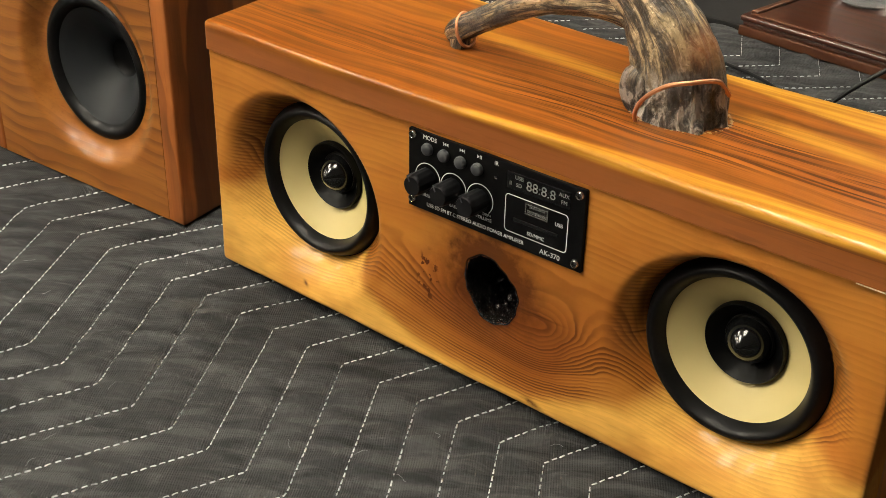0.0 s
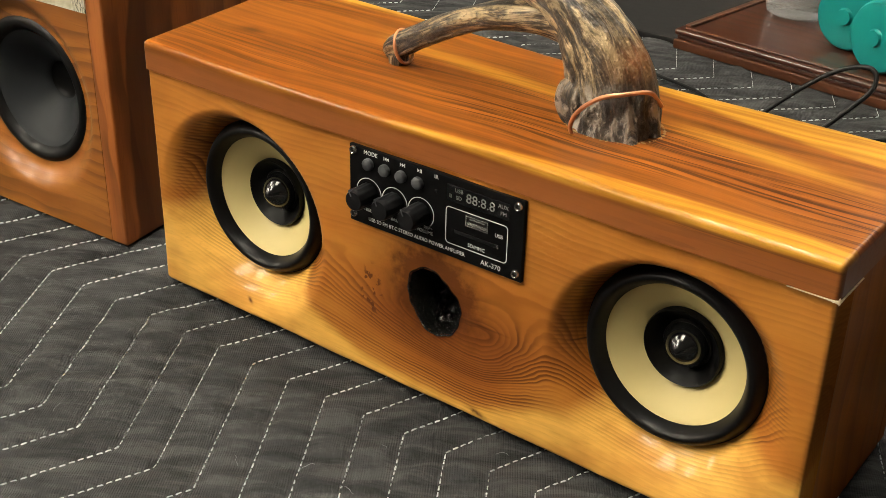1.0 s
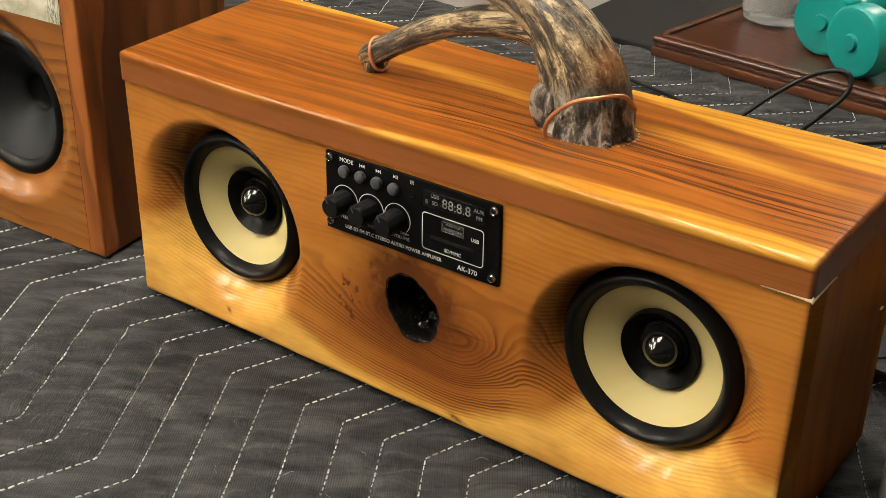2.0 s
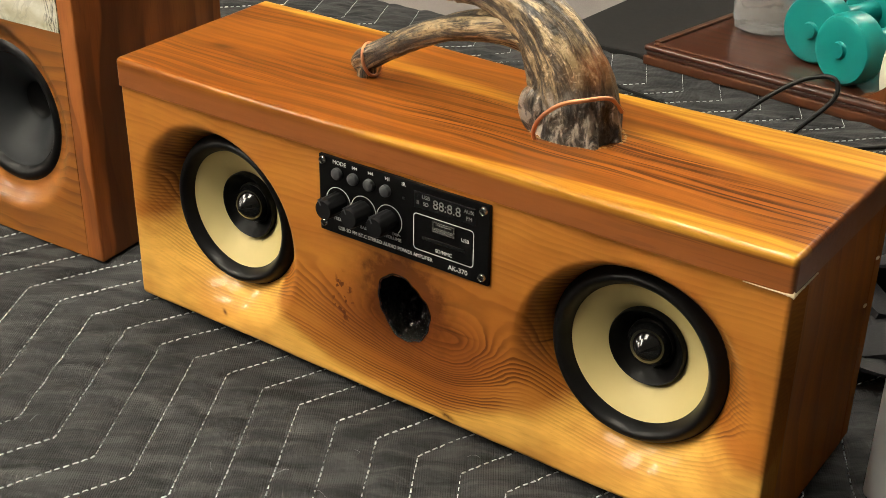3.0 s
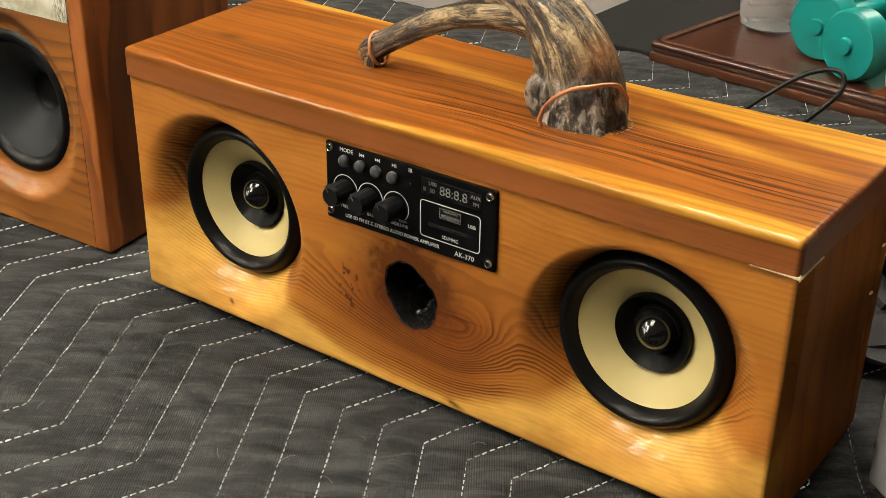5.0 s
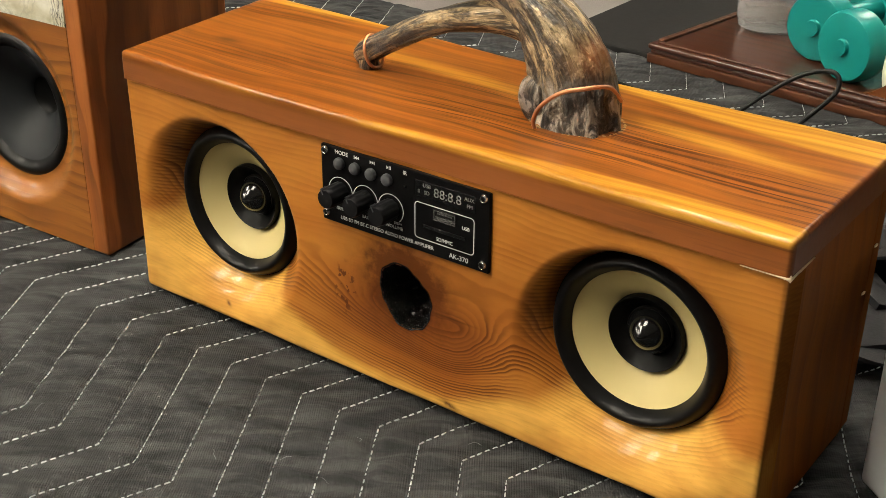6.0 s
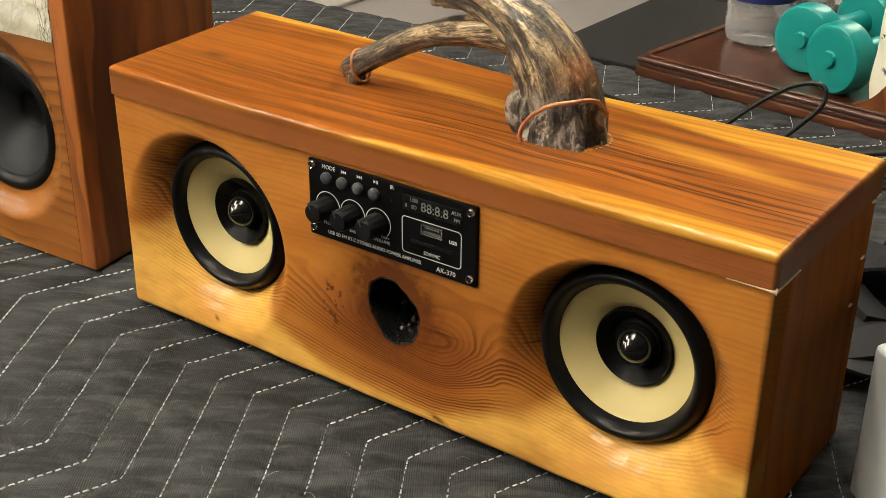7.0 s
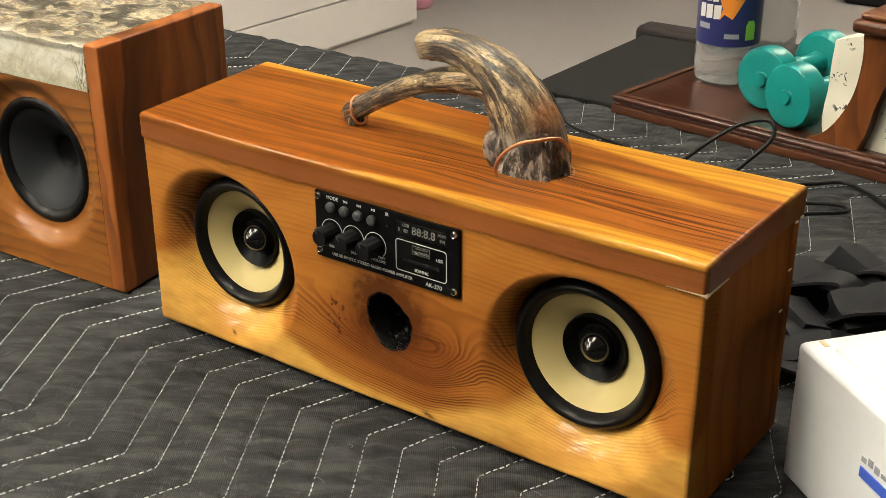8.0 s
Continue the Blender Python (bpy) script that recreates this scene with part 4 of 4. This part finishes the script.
def antler_speaker():
    sp = thing("portable_speaker", "handmade varnished cedar speaker with an antler handle", "speaker")
    front_panel(sp)
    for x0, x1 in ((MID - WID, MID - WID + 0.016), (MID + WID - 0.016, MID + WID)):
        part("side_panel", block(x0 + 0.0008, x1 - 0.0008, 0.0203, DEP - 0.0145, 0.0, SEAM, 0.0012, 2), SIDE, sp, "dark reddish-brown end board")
    part("back_panel", block(MID - WID + 0.001, MID + WID - 0.001, DEP - 0.0140, DEP - 0.001, 0.0, SEAM, 0.0015, 2), SIDE, sp)
    part("bottom_panel", block(MID - WID + 0.016, MID + WID - 0.016, 0.0203, DEP - 0.0145, 0.002, 0.014), SIDE, sp)
    # lid with rounded edges, a touch proud of the front
    lid = block(MID - WID - 0.0004, MID + WID + 0.0008, -0.0024, DEP + 0.002, SEAM + 0.0006, HGT, 0.0)
    bmesh.ops.bevel(lid, geom=[e for e in lid.edges if min(v.co.z for v in e.verts) > SEAM + 0.01 or abs(e.verts[0].co.z - e.verts[1].co.z) > 0.01], offset=0.0030, segments=4, profile=0.5, affect="EDGES")
    bmesh.ops.subdivide_edges(lid, edges=[e for e in lid.edges if e.calc_length() > 0.3], cuts=40)
    for v in lid.verts:
        v.co.y += 0.0007 * math.sin(v.co.x * 23 + 1) if v.co.y < 0.01 else 0.0
        v.co.z += 0.0005 * math.sin(v.co.x * 17 + v.co.y * 30) if v.co.z > 0.17 else 0.0
        if v.co.x < 0:
            skew = (-v.co.x / WID) * max(v.co.y, 0.0) / DEP
            v.co.x -= 0.020 * skew
            v.co.y += 0.014 * skew
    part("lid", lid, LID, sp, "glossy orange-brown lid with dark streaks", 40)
    # bare wood where the varnish chipped along the seam
    ch = bmesh.new()
    for k in range(64):
        t = k / 63
        if t < 0.62:
            p = Vector((MID + WID - 0.024 + 0.0245 * (t / 0.62), -0.0022, SEAM - 0.0002))
            size = 0.00015 + 0.0013 * (t / 0.62) ** 5
        else:
            p = Vector((MID + WID + 0.0004, -0.0022 + 0.030 * (t - 0.62) / 0.38, SEAM - 0.0004))
            size = 0.0018 * (1 - (t - 0.62) / 0.38) + 0.0003
        m = Matrix.Translation(p) @ Matrix.Diagonal((0.0009, 0.0007, size * random.uniform(0.6, 1.1), 1))
        bmesh.ops.create_icosphere(ch, subdivisions=1, radius=1.0, matrix=m)
    part("chipped_edge", ch, CHIP, sp, "pale bare wood along the chipped seam")
    for p in ((MID + WID + 0.001, DEP - 0.004, SEAM), (MID + WID + 0.0006, DEP - 0.012, SEAM - 0.001), (MID + WID - 0.0002, DEP - 0.012, 0.125), (MID + WID - 0.0002, DEP - 0.020, 0.098)):
        ch = bmesh.new()
        bmesh.ops.create_icosphere(ch, subdivisions=1, radius=1.0, matrix=Matrix.Translation(p) @ Matrix.Diagonal((0.0008, 0.003, 0.0009, 1)))
        part("chip", ch, CHIP, sp)
    for cx in (MID - DRV, MID + DRV):
        driver(sp, pose(cx, 0.0145, DRZ), CONE, CAP, WHIZZER, "round driver with a cream cone")
    knot_hole(sp)
    control_panel(sp)
    handle(sp)
    return sp


antler_speaker()


# ---------------------------------------------------------------- the taller speaker with the stone slab
def stone_speaker():
    sp = thing("stone_speaker", "red-brown wooden speaker with a pale stone inlay", "speaker", at=pose(-0.300, 0.0165, 0.0, 0, 0, 3.0))
    w, h, d, th = 0.236, 0.2150, 0.165, 0.0175
    # front board with a scooped driver bowl
    bm = bmesh.new()
    cx, cz = -0.1005, 0.0985
    xs, zs = np.linspace(-w + th, -th, 90), np.linspace(0.0, 0.1765, 90)
    grid = []
    for z in zs:
        row = []
        for x in xs:
            r = math.hypot(x - cx, z - cz)
            t = min(max((r - 0.0588) / 0.020, 0.0), 1.0)
            row.append(bm.verts.new((x, 0.001 + 0.011 * (1 - t * t * (3 - 2 * t)), z)))
        grid.append(row)
    for j in range(89):
        for i in range(89):
            if math.hypot((xs[i] + xs[i + 1]) / 2 - cx, (zs[j] + zs[j + 1]) / 2 - cz) > 0.0545:
                bm.faces.new((grid[j][i], grid[j][i + 1], grid[j + 1][i + 1], grid[j + 1][i]))
    rim = grid[0][:] + [grid[j][-1] for j in range(1, 90)] + grid[-1][-2::-1] + [grid[j][0] for j in range(88, 0, -1)]
    back = [bm.verts.new((v.co.x, 0.02, v.co.z)) for v in rim]
    for i in range(len(rim)):
        j = (i + 1) % len(rim)
        bm.faces.new((rim[i], rim[j], back[j], back[i]))
    part("front_panel", bm, FRONT2, sp, "orange-brown wood front with a scooped bowl", 60)
    for x0 in (-w, -th + 0.0004):
        part("side_panel", block(x0, x0 + th - 0.0004, 0.0, d, 0.0, h + 0.002, 0.0022, 3), SIDE2, sp, "reddish-brown end board")
    part("back_panel", block(-w + th, -th, d - 0.014, d - 0.001, 0.0, 0.176), SIDE2, sp)
    slab = block(-w + th + 0.0003, -th - 0.0003, 0.0006, d - 0.001, 0.1768, h, 0.0)
    bmesh.ops.subdivide_edges(slab, edges=slab.edges[:], cuts=30, use_grid_fill=True)
    for v in slab.verts:
        q = noise.noise(v.co * 60)
        if v.co.z > h - 0.001:
            ledge = noise.noise(Vector((v.co.x * 34, v.co.y * 34, 2.0)))
            v.co.z -= 0.0016 * abs(q) + 0.0016 * math.floor(ledge * 3.0 + 1.0)
        if v.co.y < 0.002:
            v.co.y += 0.0012 * abs(q)
    part("stone_slab", slab, STONE, sp, "rough pale cream stone with dark veins", 40)
    driver(sp, pose(cx, 0.0100, cz) @ Matrix.Scale(1.12, 4), GREYCONE, WHIZZER, WHIZZER, "round driver with a dark grey cone", plug=False)
    # the box is not quite square: its depth leans to one side
    for ob in sp.children:
        if ob.name.split(".")[0] in ("side_panel", "back_panel", "stone_slab"):
            for v in ob.data.vertices:
                v.co.x -= 0.105 * v.co.y
    return sp


stone_speaker()


# ---------------------------------------------------------------- white foam box
def foam_box():
    bx = thing("foam_box", "white foam carton with blue marks on the blanket", "box", at=pose(0.2575, 0.0930, 0.0, 0, 0, -38.5))
    part("body", block(0.0, 0.26, 0.0, 0.20, -0.001, 0.098, 0.004, 3), FOAM, bx)
    part("lid", block(0.016, 0.244, 0.016, 0.184, 0.090, 0.100, 0.002, 3), FOAM, bx)
    part("stripe", block(0.080, 0.200, -0.0006, 0.001, 0.0500, 0.0570), BLUE, bx, "blue printed stripe")
    marks = bmesh.new()
    for k in range(9):
        block(0.080 + 0.0065 * k, 0.0845 + 0.0065 * k, -0.0005, 0.001, 0.0605 + 0.0008 * (k % 2), 0.0640 + 0.0012 * ((k * 2) % 3), bm=marks)
    part("rule", block(0.080, 0.105, -0.0005, 0.001, 0.0290, 0.0298), GREYINK, bx, "thin grey printed line")
    part("print", marks, GREYINK, bx, "grey illegible printing")
    part("tear", block(0.004, 0.012, 0.012, 0.0155, 0.0970, 0.0986, 0.0003, 1), CHIP, bx, "small torn brown patch")
    return bx


foam_box()


# ---------------------------------------------------------------- straps, cables
def strap(rows, width):
    """A flat webbing band along rows of (x, y, z)."""
    bm = bmesh.new()
    pts = [Vector(p) for p in spline(rows, 40)]
    rings = []
    for i, c in enumerate(pts):
        d = (pts[min(i + 1, 39)] - pts[max(i - 1, 0)]).normalized()
        s = d.cross(Vector((0.15 * math.sin(i * 0.31), 0.1, 1))).normalized() * width / 2
        n = s.cross(d).normalized() * 0.0012
        rings.append([bm.verts.new(c + s + n), bm.verts.new(c - s + n), bm.verts.new(c - s - n), bm.verts.new(c + s - n)])
    for p, q in zip(rings, rings[1:]):
        for k in range(4):
            bm.faces.new((p[k], p[(k + 1) % 4], q[(k + 1) % 4], q[k]))
    bm.faces.new(rings[0])
    bm.faces.new(rings[-1])
    return bm


harness = thing("strap_bundle", "tangled bundle of black nylon webbing straps", "strap")
for rows, wid in (([(0.150, 0.330, 0.004), (0.185, 0.325, 0.030), (0.215, 0.330, 0.034), (0.235, 0.315, 0.006)], 0.032),
                  ([(0.200, 0.375, 0.006), (0.235, 0.365, 0.040), (0.275, 0.360, 0.030), (0.330, 0.365, 0.008)], 0.040),
                  ([(0.215, 0.300, 0.006), (0.245, 0.295, 0.034), (0.275, 0.300, 0.036), (0.300, 0.285, 0.006)], 0.036),
                  ([(0.140, 0.290, 0.004), (0.175, 0.275, 0.016), (0.205, 0.262, 0.018), (0.235, 0.235, 0.006)], 0.034),
                  ([(0.165, 0.255, 0.003), (0.190, 0.225, 0.010), (0.225, 0.215, 0.012), (0.260, 0.245, 0.006)], 0.030),
                  ([(0.300, 0.330, 0.006), (0.320, 0.345, 0.032), (0.350, 0.340, 0.036), (0.400, 0.350, 0.008)], 0.036)):
    part("band", strap(rows, wid), WEBBING, harness)
for lx, ly, lz, ax, ay, az, sx, sy, sz in ((0.182, 0.345, 0.018, 20, 12, 25, 0.050, 0.034, 0.024), (0.218, 0.372, 0.024, -14, 18, -20, 0.060, 0.036, 0.026), (0.240, 0.312, 0.020, 25, -10, 40, 0.054, 0.040, 0.028),
                                           (0.275, 0.385, 0.020, 8, -20, 10, 0.062, 0.040, 0.026), (0.195, 0.285, 0.012, -20, 8, -35, 0.048, 0.036, 0.020), (0.285, 0.325, 0.018, 15, 15, -10, 0.055, 0.042, 0.026), (0.215, 0.235, 0.010, 6, -10, 30, 0.050, 0.034, 0.016)):
    fold = block(-sx / 2, sx / 2, -sy / 2, sy / 2, -sz / 2, sz / 2)
    bmesh.ops.subdivide_edges(fold, edges=fold.edges[:], cuts=5, use_grid_fill=True)
    for v in fold.verts:
        q = Vector((v.co.x / sx, v.co.y / sy, v.co.z / sz)) * 2
        v.co *= 1.0 - 0.10 * max(0.0, q.length - 1.05) + 0.12 * noise.noise(v.co * 60 + Vector((lx * 90, 0, 0)))
    fold.transform(pose(lx, ly, lz, ax, ay, az))
    part("fold", fold, WEBBING, harness, "", 60)
part("buckle", block(0.222, 0.262, 0.262, 0.282, 0.004, 0.016, 0.003, 2), PLASTIC, harness, "black plastic buckle")


def cable(label, rows, r=0.0022):
    pts = [tuple(p) + (r,) for p in spline(rows, 90)]
    return solid("power_cable", tube(pts, 10), CABLE, label, "cable", "black cables behind the speaker")


cable("thin black cable looped up behind the speaker", [(-0.030, 0.420, 0.002), (0.000, 0.415, 0.045), (0.030, 0.430, 0.080), (0.062, 0.450, 0.106), (0.088, 0.455, 0.113), (0.094, 0.450, 0.099), (0.075, 0.440, 0.074), (0.045, 0.425, 0.040), (0.020, 0.420, 0.014), (0.030, 0.400, 0.003)], 0.0021)
cable("thin black cable lying on the blanket", [(0.040, 0.560, 0.003), (0.085, 0.605, 0.003), (0.112, 0.628, 0.003), (0.145, 0.610, 0.003), (0.180, 0.578, 0.003), (0.230, 0.540, 0.003), (0.300, 0.520, 0.003)], 0.0021)
cable("thin black cable trailing towards the wooden stand", [(-0.345, 0.760, 0.004), (-0.300, 0.715, 0.003), (-0.250, 0.655, 0.003), (-0.215, 0.622, 0.003), (-0.170, 0.607, 0.003), (-0.110, 0.585, 0.003), (-0.030, 0.520, 0.003), (0.020, 0.440, 0.003)], 0.0021)
cable("thin black cable coiled beside the looped one", [(-0.010, 0.400, 0.003), (0.060, 0.430, 0.012), (0.110, 0.470, 0.020), (0.150, 0.520, 0.016), (0.120, 0.560, 0.004), (0.060, 0.520, 0.003), (0.020, 0.470, 0.003)], 0.0020)


# ---------------------------------------------------------------- wooden stand with bottle and dumbbells
STAND = pose(-0.212, 0.712, 0.0, 0, 0, -7.5)


def wooden_stand():
    st = thing("wooden_stand", "polished mahogany stand with a moulded base board", "stand", at=STAND)
    part("base", block(0.0, 0.62, 0.0, 0.285, -0.003, 0.008, 0.002, 2), MAHOGANY_L, st)
    part("moulding", block(0.003, 0.617, 0.003, 0.282, 0.0082, 0.0125, 0.0015, 2), MAHOGANY, st)
    part("board", block(0.000, 0.620, 0.000, 0.285, 0.0127, 0.020, 0.003, 3), MAHOGANY, st, "glossy dark mahogany board")
    for y0 in (0.008, 0.276):
        part("bead", block(0.010, 0.61, y0 - 0.003, y0 + 0.003, 0.0198, 0.0225, 0.0012, 2), MAHOGANY_L, st)
    part("bead", block(0.006, 0.014, 0.012, 0.272, 0.0198, 0.0235, 0.0014, 2), MAHOGANY_L, st)
    curve = [(0.254, 0.0205), (0.268, 0.027), (0.283, 0.040), (0.296, 0.060), (0.305, 0.082), (0.309, 0.105), (0.310, 0.128), (0.307, 0.1495)]
    outer = [(0.375, 0.1495), (0.350, 0.125), (0.337, 0.100), (0.330, 0.070), (0.325, 0.042), (0.318, 0.0205)]
    inside = [tuple(p) for p in spline(curve, 24)]
    part("bracket", outline_plate(inside + outer, 0.008, 0.026, 0.002), MAHOGANY_B, st, "curved lighter brown bracket")
    part("bracket", outline_plate(inside + outer, 0.250, 0.268, 0.002), MAHOGANY_B, st)
    part("top_shelf", block(0.298, 0.62, -0.004, 0.280, 0.1500, 0.164, 0.005, 3), MAHOGANY_L, st)
    part("shelf_moulding", block(0.304, 0.62, 0.002, 0.274, 0.1642, 0.171, 0.003, 3), MAHOGANY_B, st)
    return st


wooden_stand()


def dumbbell(at):
    d = thing("dumbbell", "teal vinyl-coated dumbbell lying on the wooden stand", "dumbbell", "teal dumbbells", at)
    disc = [(0.0, -0.004), (0.008, -0.004), (0.0085, -0.001), (0.0095, 0.0), (0.0295, 0.0), (0.0345, 0.0015), (0.037, 0.006), (0.0375, 0.020), (0.0365, 0.026), (0.032, 0.030), (0.014, 0.032)]
    a = part("weight", lathe(disc, 56), TEAL, d)
    twin(a, pose(0, 0.145, 0, 180, 0, 0))
    part("grip", lathe([(0.014, 0.030), (0.013, 0.05), (0.0145, 0.072), (0.013, 0.095), (0.014, 0.115)], 32), TEAL, d)
    return d


dumbbell(pose(-0.041, 0.757, 0.0575, 0, 0, -14))
dumbbell(pose(0.009, 0.708, 0.0575, 0, 0, -24))


def paper_bag():
    """An upright, slightly slumped bag with a folded top."""
    bm = bmesh.new()
    corners = [(0.058, 0.702), (0.150, 0.690), (0.215, 0.790), (0.135, 0.812)]
    loop = []
    for k in range(4):
        a, b = Vector(corners[k]), Vector(corners[(k + 1) % 4])
        loop += [a.lerp(b, q / 8) for q in range(8)]
    mid = sum((Vector(c) for c in corners), Vector((0, 0))) / 4
    rings = []
    for i in range(15):
        t = i / 14
        ring = []
        for p in loop:
            q = noise.noise(Vector((p.x * 30, p.y * 30, t * 3)))
            squash = 1.0 - 0.06 * t + 0.03 * math.sin(t * 5)
            w = mid + (p - mid) * squash + Vector((-0.008 * t, 0.0))
            lift = (0.110 + 0.030 * (p.x - 0.058) / 0.10) * t
            ring.append(bm.verts.new((w.x + 0.003 * q, w.y + 0.003 * q, 0.0205 + min(lift, 0.125))))
        rings.append(ring)
    for p, q in zip(rings, rings[1:]):
        for k in range(len(p)):
            j = (k + 1) % len(p)
            bm.faces.new((p[k], p[j], q[j], q[k]))
    bm.faces.new(rings[0])
    bm.faces.new(rings[-1])
    solid("paper_bag", bm, PAPER, "cream paper bag with a dark speckled pattern", "bag", smooth=50)


paper_bag()


def bottle(label, at, wrapped):
    b = thing("water_bottle", label, "bottle", "water bottles", at)
    prof = [(0.0, 0.004), (0.020, 0.003), (0.032, 0.0), (0.040, 0.004), (0.0425, 0.014), (0.0430, 0.030), (0.0415, 0.036), (0.0430, 0.042), (0.0415, 0.048), (0.0425, 0.056), (0.0425, 0.150), (0.041, 0.165), (0.032, 0.195), (0.016, 0.215), (0.0145, 0.235), (0.0, 0.235)]
    turn = Matrix.Rotation(radians(90), 4, "X")
    part("body", lathe(prof, 48, turn), BOTTLE, b)
    part("cap", lathe([(0.0, 0.2352), (0.0155, 0.2352), (0.0162, 0.238), (0.0162, 0.252), (0.0, 0.253)], 32, turn), WHITE, b)
    if wrapped:
        bottle_label(b, turn)
    return b


def bottle_label(b, turn):
    part("label", lathe([(0.0431, 0.052), (0.0434, 0.052), (0.0434, 0.148), (0.0431, 0.148)], 48, turn), LABELBLUE, b, "dark blue wrapped label")

    def on_label(name, pts, material, lift=0.0003):
        """A print shape of (angle in degrees, height), bent round the label."""
        bm = bmesh.new()
        bm.faces.new([bm.verts.new((a * 0.00076, 0, z)) for a, z in pts])
        bmesh.ops.triangulate(bm, faces=bm.faces[:])
        bmesh.ops.subdivide_edges(bm, edges=bm.edges[:], cuts=3, use_grid_fill=True)
        r = 0.0434 + lift
        for v in bm.verts:
            a = radians(v.co.x / 0.00076)
            v.co = Vector((r * math.cos(a), r * math.sin(a), v.co.z))
        part(name, bm, material, b)

    for z0, a0, a1 in ((0.106, -126, -86), (0.085, -128, -80)):
        for k in range(3):
            s = a0 + (a1 - a0) * k / 3
            e = s + (a1 - a0) / 3 - 2.5
            on_label("print_bar", [(s, z0), (e, z0 + 0.001), (e, z0 + 0.018), (s, z0 + 0.017)], INK)
    on_label("print_bar", [(-128, 0.072), (-102, 0.072), (-102, 0.079), (-128, 0.079)], GREYINK)
    on_label("print_bar", [(-74, 0.062), (-48, 0.062), (-48, 0.068), (-74, 0.068)], GREYINK)
    on_label("print_shape", [(-86, 0.084), (-76, 0.092), (-62, 0.086), (-64, 0.099), (-40, 0.113), (-58, 0.110), (-64, 0.120), (-72, 0.111), (-88, 0.114), (-78, 0.102)], ORANGE)
    on_label("print_shape", [(-36, 0.060), (-16, 0.060), (-16, 0.078), (-20, 0.084), (-32, 0.084), (-36, 0.078)], GREEN)


bottle("clear plastic bottle with a dark blue label", pose(-0.1275, 0.854, 0.0200) @ Matrix.Diagonal((0.92, 0.92, 1, 1)), True)
bottle("clear plastic bottle without a label behind another", pose(-0.114, 0.948, 0.0200) @ Matrix.Diagonal((0.92, 0.92, 1, 1)), False)


# ---------------------------------------------------------------- far furniture
def drawer_cabinet():
    c = thing("drawer_cabinet", "white lacquered drawer cabinet standing on the carpet", "cabinet")
    x, y0, y1 = -2.52, 1.2, 3.36
    part("carcass", block(x - 0.55, x - 0.02, y0, y1, FLOOR, 0.42, 0.004, 2), WHITE, c)
    for z0, z1 in ((FLOOR + 0.02, -0.584), (-0.578, -0.30), (-0.294, 0.0), (0.006, 0.40)):
        part("drawer_front", block(x - 0.02, x, y0 + 0.004, y1, z0, z1, 0.003, 2), WHITE, c)
    return c


drawer_cabinet()

lump = lathe([(0.0, 0.10), (0.04, 0.095), (0.07, 0.06), (0.08, 0.02), (0.06, 0.0), (0.0, 0.0)], 20, Matrix.Rotation(radians(90), 4, "X"))
for v in lump.verts:
    v.co *= 1 + 0.2 * noise.noise(v.co * 20)
lump.transform(Matrix.Translation((-2.69, 3.60, FLOOR)) @ Matrix.Scale(0.75, 4))
solid("pink_cloth", lump, PINK, "crumpled pink cloth on the carpet", "cloth", smooth=60)
bin_ = block(-1.24, -0.99, 4.72, 4.95, FLOOR, FLOOR + 0.12, 0.02, 3)
solid("floor_box", bin_, DARKPLASTIC, "low black plastic box on the carpet", "box")
